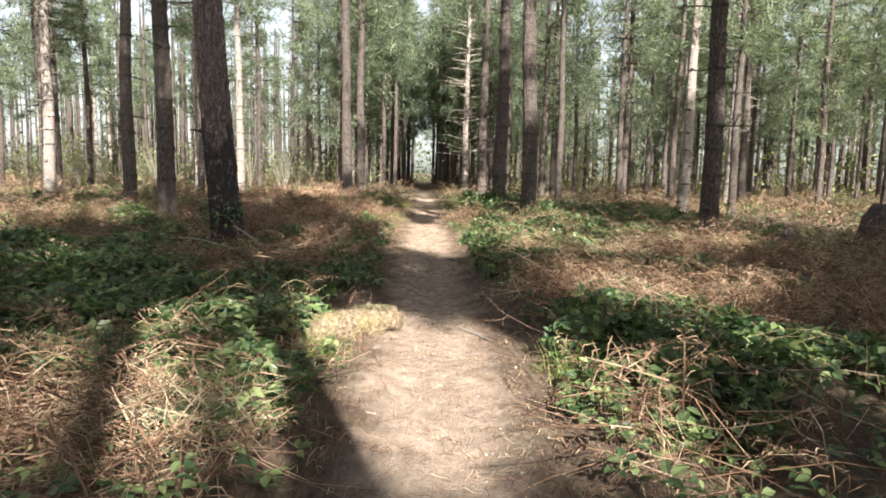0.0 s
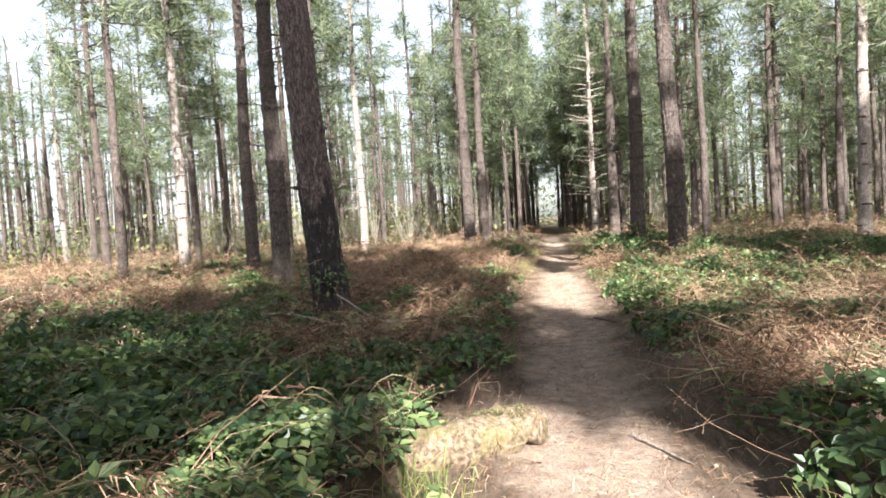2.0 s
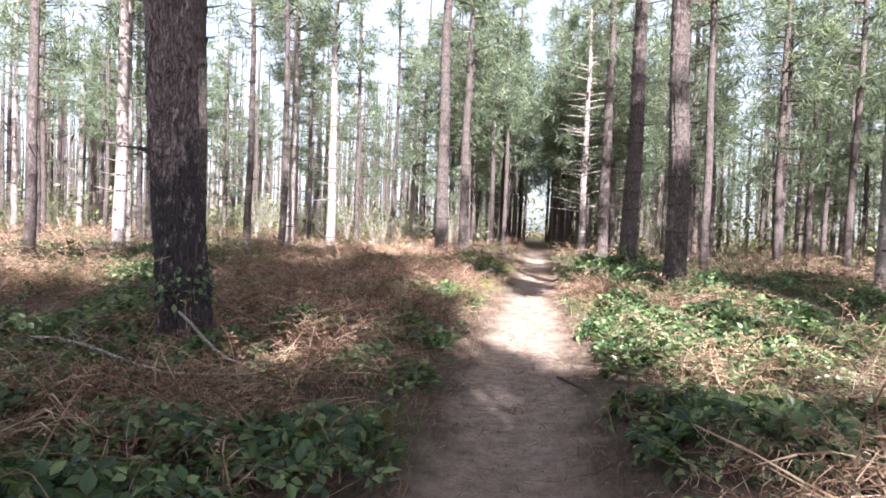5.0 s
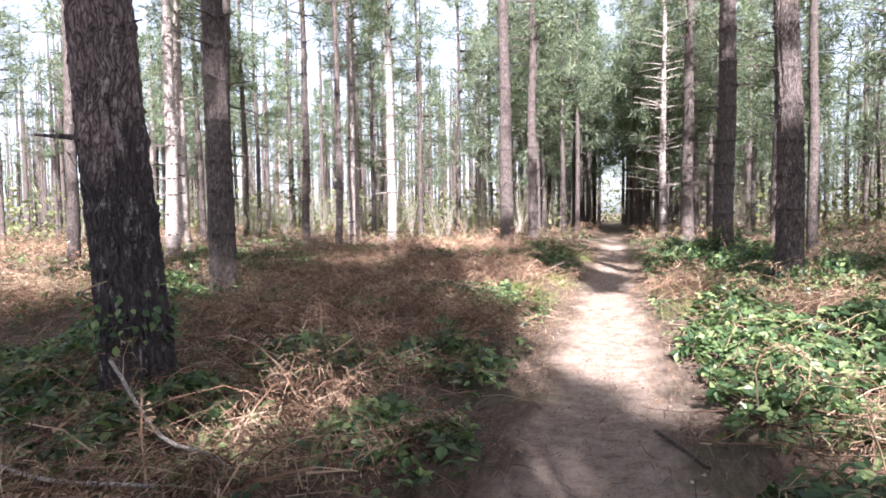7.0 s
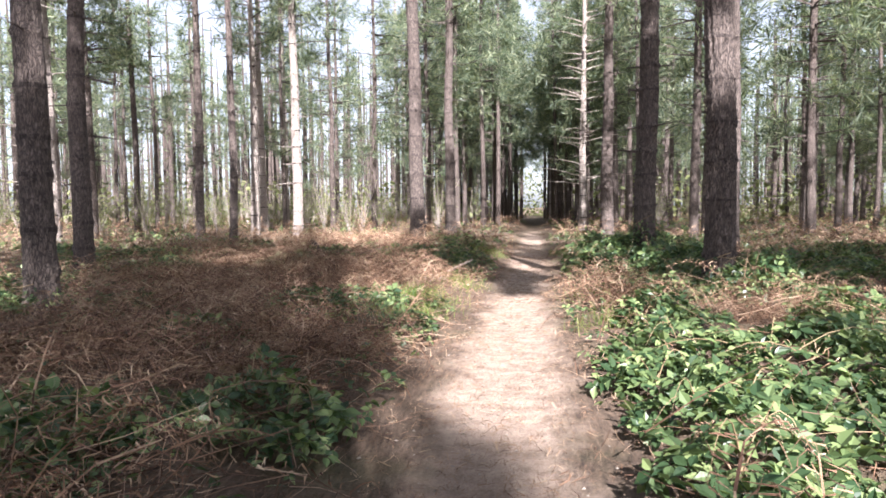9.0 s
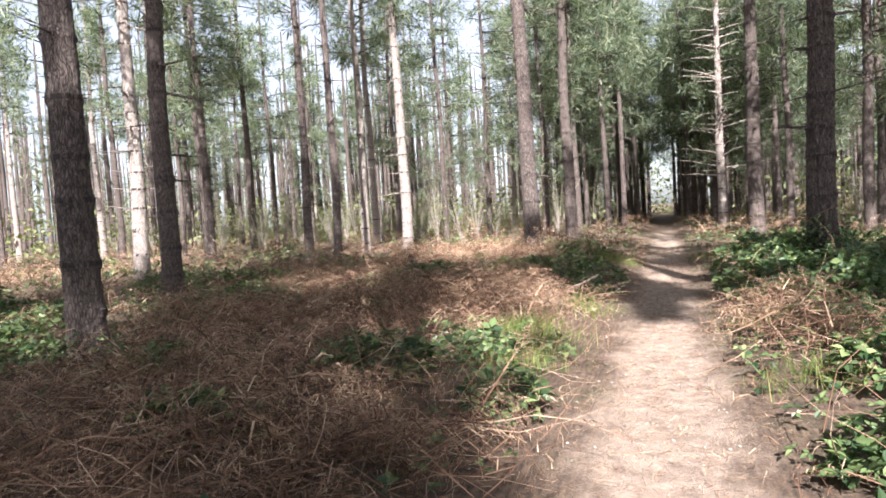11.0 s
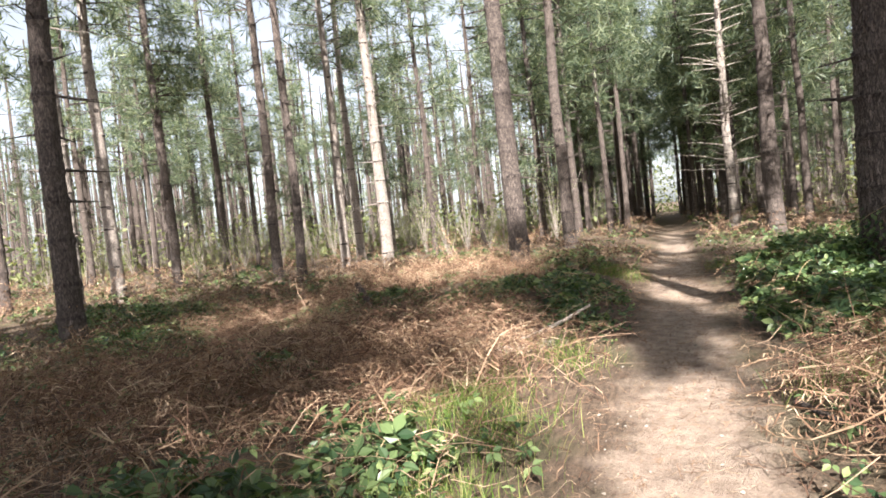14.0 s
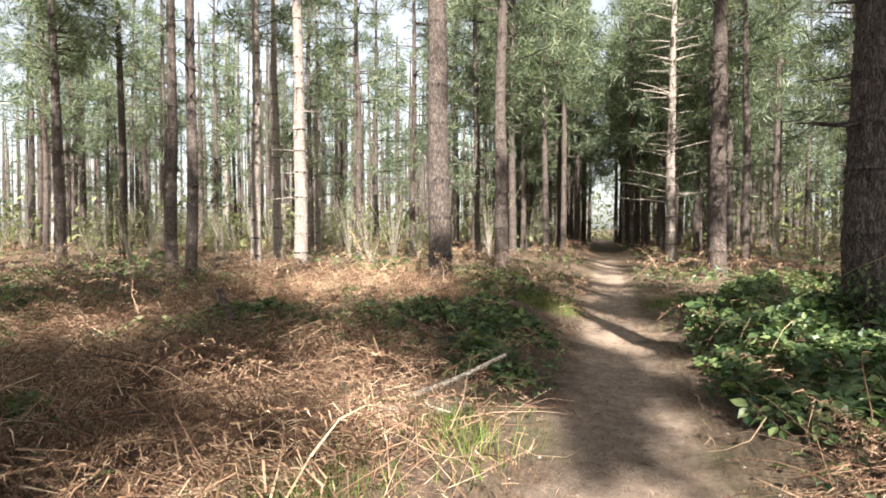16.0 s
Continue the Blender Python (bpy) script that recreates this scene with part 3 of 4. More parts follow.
SUN_FAR = [(0.7, 19.9, 0.22, 0.46), (-1.7, 19.9, 0.39, 0.48), (-2.7, 20.6, 0.29, 0.36), (-7.1, 20.9, 1, 0.88), (-5.2, 21.3, 0.94, 0.72), (1.2, 21.6, 0.15, 0.85), (4.2, 23.9, 1, 1.6), (-4.4, 25.4, 1.5, 1.5), (-5.2, 27.6, 1.5, 1.4), (-0.3, 25.9, 0.45, 0.8), (0.6, 24.0, 0.8, 0.8), (1.5, 21.9, 0.5, 0.7)]
SUNLIT = np.array(SUN_NEAR + SUN_LOG + SUN_MIDDLE + SUN_BEND + SUN_BRANCH + SUN_FAR)


def sunny(p, q):
    """Which places of the floor are to be left sunlit: the gaps, with ragged edges, and stray flecks."""
    ragged = 1.0 + 0.3 * wave(p, q, 0.30, 61)
    edge = np.where((SUNLIT[:, 0] < -0.9) & (SUNLIT[:, 1] > 8) & (SUNLIT[:, 1] < 22), 0.16, np.where(SUNLIT[:, 2] * SUNLIT[:, 3] > 0.2, 0.42, 0.26))  # a shoot's own reach
    inside = ((p[:, None] - SUNLIT[:, 0]) / (SUNLIT[:, 2] + edge)) ** 2 + ((q[:, None] - SUNLIT[:, 1]) / (SUNLIT[:, 3] + 1.2 * edge)) ** 2 < ragged[:, None] ** 2
    flecks = wave(p, q, 0.42, 62) + 0.5 * wave(p, q, 1.6, 63) > 0.9
    return inside.any(1) | flecks


def trunk_in_gap(x, y):
    """Whether a trunk's own shade would cross one of the wide gaps."""
    for a, b, w, l in SUNLIT[SUNLIT[:, 2] * SUNLIT[:, 3] > 0.3]:
        if abs(a) > 0.8 and w * l < 0.6:
            continue
        along = (a - x) * -SUN_WAY.x + (b - y) * -SUN_WAY.y
        if 0 < along < (30 if abs(a) < 0.8 else 14) and abs((a - x) * SUN_WAY.y - (b - y) * SUN_WAY.x) < (0.15 + 0.7 * w if abs(a) < 0.8 else 0.3):
            return True
    return False


def shade_pine(x, y, trunk, low, high, reach, seed):
    """An unseen pine added behind or beside the walk to cast shade, its own crown cut open where sun is wanted."""
    # named like the other pines, but there only for its shade
    tree = new("pine_tree")
    tree.location = (x, y, float(ground_height(x, y)))
    part("trunk", trunk, tree)
    limbs, (v, f) = crown_shape(seed, low, high, reach, 40, 13, 1.55, 0.018, COARSE_TUFT)
    per = len(COARSE_TUFT[0])
    tufts = v.reshape(-1, per, 3)
    middle = tufts.mean(1)
    p = x + middle[:, 0] - SUN_WAY.x / SUN_WAY.z * (middle[:, 2] - 0.15)
    q = y + middle[:, 1] - SUN_WAY.y / SUN_WAY.z * (middle[:, 2] - 0.15)
    tufts = tufts[~sunny(p, q)]
    if len(tufts):
        faces = np.asarray(COARSE_TUFT[1])[None] + (np.arange(len(tufts)) * per)[:, None, None]
        tagged(part("crown", mesh_of("needles", tufts.reshape(-1, 3), faces.reshape(-1, 4), NEEDLE), tree), kind="stuff")
    limbs = limbs[0].reshape(-1, 9, 3)
    middle = limbs[:, 3:].mean(1)
    p = x + middle[:, 0] - SUN_WAY.x / SUN_WAY.z * (middle[:, 2] - 0.15)
    q = y + middle[:, 1] - SUN_WAY.y / SUN_WAY.z * (middle[:, 2] - 0.15)
    limbs = limbs[~sunny(p, q)]
    if len(limbs):
        ring = np.array([(k, (k + 1) % 3, 3 + (k + 1) % 3, 3 + k) for k in range(3)])
        faces = np.concatenate([ring, ring + 3])[None] + (np.arange(len(limbs)) * 9)[:, None, None]
        tagged(part("branchwork", mesh_of("branchwork", limbs.reshape(-1, 3), faces.reshape(-1, 4), BARK), tree), kind="stuff")
    tagged(tree, "unseen tall pine added to shade the floor, its flat green crown cut open in gaps", "tree", "pines of the plantation")


def shade_forest():
    """An unseen pine added for each stretch of floor to be shaded, standing where the sun would else come from."""
    local, made, dark = np.random.default_rng(21), 0, []
    kinds = [(10.5, 12.9, 2.5), (16.0, 18.6, 2.7), (13.0, 15.4, 2.4), (21.0, 23.6, 2.7)]
    trunks = [mesh_of("trunk", *trunk_shape(0.085, high + 0.2, 50 + n, 8, 0.3)[0], BARK, True) for n, (low, high, reach) in enumerate(kinds)]
    cells = [(a, b) for a in np.arange(-11, 9.1, 1.2) for b in np.arange(0.5, 28, 1.2)]
    local.shuffle(cells)
    for a, b in cells:
        if any((a - p) ** 2 + (b - q) ** 2 < 1.5 ** 2 for p, q in dark):
            continue
        for tries in range(120):
            k = int(local.integers(0, 4)) if b < 10 else int(local.choice([1, 3, 3]))
            low, high, reach = kinds[k]
            z = (low + high) / 2
            p, q = a + local.normal(0, 0.5 + tries / 90), b + local.normal(0, 0.5 + tries / 90)
            x, y = p + SUN_WAY.x / SUN_WAY.z * z, q + SUN_WAY.y / SUN_WAY.z * z
            seen = y > -1.0 and abs(x) < 0.74 * y + 1.6
            if seen or abs(x) < 1.3 or any((x - c) ** 2 + (y - d) ** 2 < 1.3 ** 2 for c, d in taken) or trunk_in_gap(x, y):
                continue
            taken.append((x, y))
            dark.append((p, q))
            shade_pine(x, y, trunks[k], low, high, reach, 300 + made)
            made += 1
            break
        if made == 210:
            break


shade_forest()

# ---------------------------------------------------------------- far woods
def far_woods():
    local = np.random.default_rng(11)
    n = 900
    a = local.uniform(-0.85, 0.85, n)
    d = 62 + 90 * local.random(n) ** 0.8
    x, y = np.sin(a) * d, np.cos(a) * d
    keep = np.abs(x) > 2.4
    x, y = x[keep], y[keep]
    trunks = [tube([(p, q, -0.3), (p + local.normal(0, 0.2), q, 9), (p, q, 17)], np.array((0.2, 0.15, 0.05)) * local.uniform(0.7, 1.2), 5) for p, q in zip(x, y)]
    for start, material in ((0, BARK), (1, BARK)):
        ob = new("far_pine_trunks", mesh_of("far_pine_trunks", *joined(*trunks[start::2]), material, True))
        tagged(ob, "distant stand of thin pine trunks", "woods", kind="stuff")
    m = 22000
    k = local.integers(0, len(x), m)
    p = np.stack([x[k] + local.normal(0, 1.3, m), y[k] + local.normal(0, 1.3, m), local.triangular(1.0, 9, 19, m)], -1)
    p = p[(p[:, 0] > -14) | (local.random(m) < 0.3)]
    m = len(p)
    v, f = scatter(NEEDLE_TUFT, p, turns(local.uniform(0, 6.3, m), local.normal(0.1, 0.5, m), local.uniform(-3, 3, m)), local.uniform(2.4, 4.6, m))
    tagged(new("far_pine_foliage", mesh_of("far_pine_foliage", v, f, NEEDLE)), "distant green pine foliage closing the wood", "woods", kind="stuff")
    m = 16000
    a, d = local.uniform(-0.85, 0.85, m), local.uniform(55, 120, m)
    p = np.stack([np.sin(a) * d, np.cos(a) * d, 0.1 + 3.6 * local.random(m) ** 1.6], -1)
    p = p[np.abs(p[:, 0]) > 3.0]
    end = np.stack([local.normal(0, 2.6, 1100), local.uniform(98, 125, 1100), 6.5 * local.random(1100) ** 1.4], -1)  # where the path bends away
    p = np.concatenate([p, end])
    m = len(p)
    v, f = scatter(SINGLE_LEAF, p, turns(local.uniform(0, 6.3, m), local.normal(0, 0.6, m), local.normal(0, 0.6, m)), local.uniform(0.25, 0.6, m))
    tagged(new("far_thicket", mesh_of("far_thicket", v, f, SHRUB_LEAF)), "distant yellow-green thicket under the pines", "woods", kind="stuff")


# ---------------------------------------------------------------- undergrowth
def leaflets(count):
    """One leaf of ovate leaflets with folded blades."""
    verts, faces = [], []
    for n, turn in enumerate((0.0, 1.25, -1.25)[:count]):
        c, q = math.cos(turn), math.sin(turn)
        big = 1.0 if n == 0 else 0.82
        for x, y, z in ((0, 0.12, 0), (-0.24, 0.38, 0.07), (-0.29, 0.62, 0.05), (0, 1.08, -0.10), (0.29, 0.62, 0.05), (0.24, 0.38, 0.07)):
            x, y = x * big, y * big
            verts.append((x * c - y * q, x * q + y * c, z))
        o = 6 * n
        faces += [(o, o + 3, o + 2, o + 1), (o, o + 4 + 1, o + 4, o + 3)]
    return verts, faces


LEAF = leaflets(3)
SINGLE_LEAF = leaflets(1)


def frond_shape(seed, pairs=18):
    """A collapsed bracken frond: a bent rib with many small curled side leaves."""
    local = np.random.default_rng(seed)
    s = np.linspace(0, 1, pairs + 2)
    rib = np.stack([0.12 * np.sin(s * 3 + seed), s, 0.30 * np.sin(s * 2.6) - 0.12 * s], -1)
    verts, faces = [], []
    step = max(2, pairs // 4)
    for i in range(0, len(s) - step, step):
        o = len(verts)
        verts += [rib[i] + [-0.007, 0, 0], rib[i] + [0.007, 0, 0], rib[i + step] + [0.004, 0, 0.002], rib[i + step] + [-0.004, 0, 0.002]]
        faces.append((o, o + 1, o + 2, o + 3))
    wide = 0.09 / pairs if pairs > 12 else 0.09 / pairs
    for i in range(2, len(s) - 1):
        for side in (-1, 1):
            o, long = len(verts), 0.22 * (1.08 - s[i]) * local.uniform(0.25, 1.3)
            bend, drop = local.uniform(-1.1, 1.5), local.uniform(-1.2, 0.7) * long
            mid = rib[i] + [side * long * 0.6, long * 0.3 * bend, drop * 0.2 + 0.02]
            tip = rib[i] + [side * long * 0.8, long * bend, drop]
            verts += [rib[i] + [0, -0.006, 0], mid + [0, -wide, 0], tip, mid + [0, wide, 0.006]]
            faces.append((o, o + 1, o + 2, o + 3))
    return verts, faces


def stalk_shape(bend):
    """A thin three-sided stalk a metre long, bent."""
    s = np.linspace(0, 1, 4)
    return tube(np.stack([bend * np.sin(s * 3.0), s, 0.35 * bend * np.sin(s * 5)], -1), 0.0042 * (1.15 - s), 3)


def curl_shape(seed):
    """A short curled ribbon of dead leaf."""
    local = np.random.default_rng(seed)
    s = np.linspace(0, 1, 5)
    turn = np.cumsum(local.uniform(-0.9, 0.9, 5))
    y, x = np.cumsum(np.cos(turn)) / 5, np.cumsum(np.sin(turn)) / 5
    z = 0.25 * np.sin(s * local.uniform(2, 5))
    w = 0.014 * (1.15 - s)
    verts = np.concatenate([np.stack([x - w, y, z], -1), np.stack([x + w, y, z + 0.01], -1)])
    return verts, [(n, n + 5, n + 6, n + 1) for n in range(4)]


BRAMBLE_LEFT = [(-3.6, 4.6, 1.2), (-2.2, 5.2, 0.8), (-1.3, 4.2, 0.55), (-2.9, 6.6, 1.3), (-4.6, 7.2, 1.4), (-5.0, 9.2, 1.3), (-3.9, 8.6, 0.9), (-1.6, 6.9, 0.6), (-0.95, 8.0, 0.45),
                (-2.6, 9.6, 0.8), (-1.0, 10.0, 0.5), (-2.2, 11.0, 0.6), (-4.3, 10.9, 0.8), (-2.5, 13.6, 0.4), (-1.2, 11.9, 0.45), (-5.2, 13.2, 0.8), (-1.9, 8.0, 0.7), (-3.4, 5.6, 0.9), (-1.5, 5.6, 0.6), (-6.2, 8.0, 1.3), (-6.4, 10.6, 1.2), (-3.3, 7.6, 0.8), (-1.1, 3.5, 0.4), (-2.6, 3.9, 0.6)]
BRAMBLE_AHEAD = [(-1.6, 16.3, 0.38), (-2.2, 15.3, 0.5), (-4.2, 15.2, 0.7), (-7.0, 15.2, 1.0), (-6.8, 19.6, 1.0), (-8.2, 22.5, 1.3), (-4.2, 22.0, 0.8), (-2.5, 21.8, 0.6),
                 (-2.0, 23.8, 0.8), (-3.4, 30.0, 1.2), (-5.5, 33.0, 1.4), (-1.9, 27.5, 0.7), (-11.5, 24.5, 1.5), (-10.0, 18.0, 1.2), (-1.0, 14.8, 0.3), (-1.1, 21.2, 0.4), (-1.2, 22.8, 0.5), (-3.6, 18.4, 0.4)]
BRAMBLE_RIGHT = [(1.3, 4.9, 0.35), (1.5, 3.9, 0.6), (2.1, 4.6, 0.8), (3.2, 4.3, 0.8), (2.4, 5.7, 0.5), (1.5, 5.9, 0.35), (3.9, 7.4, 0.8), (1.6, 8.6, 0.75), (2.5, 9.2, 0.8), (3.6, 8.8, 0.7), (1.5, 10.6, 0.6), (2.3, 11.3, 0.8),
                 (1.4, 12.2, 0.5), (3.2, 12.2, 0.9), (2.2, 13.2, 0.8), (4.4, 13.2, 0.8), (6.9, 12.4, 0.8), (1.3, 14.1, 0.4), (5.4, 11.2, 0.6), (3.6, 14.8, 0.8), (1.7, 15.4, 0.5), (1.15, 13.2, 0.35), (1.2, 11.2, 0.35), (1.15, 9.4, 0.35)]
BRAMBLE_FAR_RIGHT = [(2.0, 17.0, 0.7), (3.2, 17.1, 0.8), (2.4, 18.6, 0.9), (3.9, 18.6, 1.0), (1.7, 20.0, 0.7), (2.9, 20.6, 1.1), (1.5, 22.0, 0.6), (2.4, 22.3, 0.9), (3.6, 23.0, 1.0), (1.9, 24.2, 0.8),
                     (5.2, 20.6, 1.2), (6.6, 17.4, 1.1), (2.4, 27.0, 1.0), (3.8, 30.0, 1.2), (8.5, 25.0, 1.5), (1.3, 20.8, 0.45), (1.2, 22.8, 0.45)]
BRACKEN_PATCHES = [(-1.9, 3.0, 1.1), (-2.4, 8.2, 1.0), (-1.7, 9.0, 0.9), (-2.0, 10.2, 0.9), (-1.2, 13.6, 0.7), (-3.2, 12.0, 1.2), (-3.0, 14.6, 1.2), (-3.0, 17.6, 1.6), (-5.2, 17.6, 1.4), (-1.9, 18.6, 0.9),
                   (-3.8, 20.0, 1.4), (-2.2, 20.4, 0.9), (-5.0, 24.0, 1.5), (-3.2, 25.4, 1.2), (-7.6, 14.0, 1.2), (-6.2, 21.6, 1.2), (3.0, 6.2, 1.0), (4.6, 6.0, 1.0), (3.6, 10.3, 0.9), (4.8, 9.6, 0.9),
                   (1.5, 16.4, 0.6), (2.8, 15.8, 0.7), (1.2, 18.2, 0.4), (5.2, 8.2, 0.9), (-6.4, 29.5, 1.6), (-4.2, 28.0, 1.3), (1.7, 7.0, 0.6), (2.5, 7.6, 0.8), (1.2, 3.3, 0.5), (3.9, 4.9, 0.7), (1.5, 9.7, 0.5), (4.8, 11.0, 0.8), (1.4, 6.6, 0.5)]
BRACKEN_PATCHES += [(1.35, 17.3, 0.5), (1.5, 18.7, 0.4), (-2.2, 13.2, 0.9), (-4.2, 13.4, 1.0), (-1.6, 12.6, 0.6)]
BRAMBLES = BRAMBLE_LEFT + BRAMBLE_AHEAD + BRAMBLE_RIGHT + BRAMBLE_FAR_RIGHT


def clear_of_path(x, y, margin):
    return np.abs(x - path_middle(y)) > margin


def bramble_bush(x, y, radius, seed, tall):
    local = np.random.default_rng(900 + seed)
    bush = new("bramble_bush")
    bush.location = (x, y, 0)
    canes = []
    for n in range(int(5 + 7 * radius * radius)):
        a, long = local.uniform(0, 2 * np.pi), radius * local.uniform(0.5, 1.25)
        sx, sy = local.normal(0, 0.3 * radius, 2)
        s = np.linspace(0, 1, 7)
        px, py = sx + np.cos(a) * long * s, sy + np.sin(a) * long * s
        if np.abs(x + px[-1] - path_middle(y + py[-1])) < 0.45:
            continue
        pz = ground_height(x + px, y + py) + tall * local.uniform(0.5, 1.1) * np.sin(np.pi * (0.08 + 0.8 * s)) ** 0.8
        canes.append(tube(np.stack([px, py, pz], -1), local.uniform(0.003, 0.0055) * (1.2 - s), 4))
    if canes:
        tagged(part("cane_tangle", mesh_of("cane_tangle", *joined(*canes), STEM, True), bush), kind="stuff")
    count = int(900 * radius * radius * (1.0 if y < 16 else 0.8)) + 40
    a, d = local.uniform(0, 2 * np.pi, count), radius * np.sqrt(local.uniform(0, 1, count)) * 1.12
    lx, ly = d * np.cos(a), d * np.sin(a)
    clump = 0.75 + 0.35 * wave(x + lx, y + ly, 0.35, 70 + seed % 5)
    top = tall * (1.05 - 0.75 * (d / (1.12 * radius)) ** 2) * clump
    lz = ground_height(x + lx, y + ly) + 0.03 + np.clip(top, 0.03, None) * local.uniform(0.25, 1.0, count) ** 0.6
    keep = clear_of_path(x + lx, y + ly, 0.55 + 0.22 * local.random(count)) & (local.random(count) < 0.35 + 0.8 * clump)
    p = np.stack([lx, ly, lz], -1)[keep]
    n = len(p)
    rot = turns(local.uniform(0, 6.3, n), local.normal(-0.15, 0.55, n), local.normal(0, 0.5, n))
    size = local.uniform(0.055, 0.13, n) * (1.0 if y < 20 else 1.15)
    tagged(part("foliage", mesh_of("foliage", *scatter(LEAF, p, rot, size), BRAMBLE_LEAF), bush), kind="stuff")
    return tagged(bush, "low sprawling bramble bush with dark green leaves", "bramble", "brambles of the forest floor")


for n, (x, y, radius) in enumerate(BRAMBLES):
    high = 0.5 if (x > 1.2 and 16.5 < y < 25) else 0.36
    bramble_bush(x, y, radius, n, high * (0.8 + 0.4 * ((n * 37) % 10) / 10))


def spread(patches, count, seed, margin, wide=0.55):
    """Places round patches, off the path."""
    local = np.random.default_rng(seed)
    c = np.array(patches)
    area = c[:, 2] ** 2
    k = local.choice(len(c), count, p=area / area.sum())
    xy = c[k, :2] + local.normal(0, 1, (count, 2)) * c[k, 2:3] * wide
    return xy[clear_of_path(xy[:, 0], xy[:, 1], margin)], local


def everywhere(count, seed, margin, area, nearer=1.0):
    local = np.random.default_rng(seed)
    x = local.uniform(area[0], area[1], count)
    y = area[2] + (area[3] - area[2]) * local.uniform(0, 1, count) ** nearer
    keep = clear_of_path(x, y, margin) & (np.abs(x) < 0.9 * y + 1.5)
    return np.stack([x, y], -1)[keep], local


def lay(name, sets, material, label, category):
    ob = new(name, mesh_of(name, *joined(*sets), material))
    return tagged(ob, label, category, kind="stuff")


# dead bracken
sets = []
for n in range(6):
    for xy, local in (spread(BRACKEN_PATCHES, 1050, 200 + n, 0.8), everywhere(360, 230 + n, 0.9, (-11, 10, 1.5, 34), 1.3)):
        k = len(xy)
        z = ground_height(xy[:, 0], xy[:, 1]) + local.uniform(0.02, 0.36, k) * (0.62 + 0.6 * np.clip(wave(xy[:, 0], xy[:, 1], 0.5, 88), -1, 1))
        rot = turns(local.uniform(0, 6.3, k), local.normal(0.02, 0.27, k), local.normal(0, 0.6, k))
        sets.append(scatter(frond_shape(n, 20), np.column_stack([xy, z]), rot, local.uniform(0.35, 0.85, k)))
lay("dead_bracken", sets, BRACKEN, "matted rust-brown dead bracken on the forest floor", "bracken")

# curled scraps of dead leaf and needle between the plants
sets = []
for n in range(5):
    for xy, local in (spread(BRACKEN_PATCHES, 4200, 300 + n, 0.56, 0.6), everywhere(4400, 330 + n, 0.38, (-9, 9, 1.2, 30), 1.5)):
        k = len(xy)
        z = ground_height(xy[:, 0], xy[:, 1]) + local.uniform(0.0, 0.16, k) ** 1.3
        rot = turns(local.uniform(0, 6.3, k), local.normal(0.1, 0.6, k), local.normal(0, 0.9, k))
        sets.append(scatter(curl_shape(n), np.column_stack([xy, z]), rot, local.uniform(0.10, 0.26, k)))
lay("dead_leaf_litter", sets, BRACKEN, "curled brown scraps of dead bracken and leaf litter", "litter")

# dry stalks lying and leaning
sets = []
for n, bend in enumerate((0.05, -0.12, 0.2, 0.1)):
    for xy, local in (spread(BRACKEN_PATCHES, 2900, 400 + n, 0.78, 0.6), everywhere(1700, 430 + n, 0.74, (-9, 9, 1.2, 30), 1.4)):
        k = len(xy)
        z = ground_height(xy[:, 0], xy[:, 1]) + local.uniform(0.02, 0.22, k)
        rot = turns(local.uniform(0, 6.3, k), local.normal(0.08, 0.28, k), local.uniform(-3, 3, k))
        sets.append(scatter(stalk_shape(bend), np.column_stack([xy, z]), rot, local.uniform(0.2, 0.95, k)))
lay("dry_stalks", sets, STRAW, "straw-coloured dry stalks lying over the undergrowth", "stalks")

# scattered bramble leaves between the bushes
xy, local = everywhere(27000, 500, 0.7, (-10, 10, 1.5, 36), 1.35)
xy = xy[wave(xy[:, 0], xy[:, 1], 1.6, 51) > -0.35]
k = len(xy)
z = ground_height(xy[:, 0], xy[:, 1]) + local.uniform(0.03, 0.22, k)
rot = turns(local.uniform(0, 6.3, k), local.normal(-0.1, 0.4, k), local.normal(0, 0.4, k))
lay("ground_ivy_leaves", [scatter(LEAF, np.column_stack([xy, z]), rot, local.uniform(0.04, 0.095, k))], BRAMBLE_LEAF, "scattered dark green leaves of creeping bramble", "leaves")

# undergrowth to either side
xy, local = everywhere(16000, 505, 1.0, (-26, 26, 8, 30), 1.1)
xy = xy[np.abs(xy[:, 0]) > 7.0]
k = len(xy)
z = ground_height(xy[:, 0], xy[:, 1]) + local.uniform(0.02, 0.28, k)
rot = turns(local.uniform(0, 6.3, k), local.normal(0.0, 0.4, k), local.normal(0, 0.5, k))
pick = wave(xy[:, 0], xy[:, 1], 1.8, 53) + local.normal(0, 0.4, k) > 0.0
side = np.column_stack([xy, z])
lay("side_bramble", [scatter(LEAF, side[pick], rot[pick], local.uniform(0.08, 0.15, pick.sum()))], BRAMBLE_LEAF, "low green bramble cover among the pines", "bramble")
lay("side_bracken", [scatter(frond_shape(1, 9), side[~pick], rot[~pick], local.uniform(0.5, 1.0, (~pick).sum()))], BRACKEN, "brown dead bracken among the pines", "bracken")

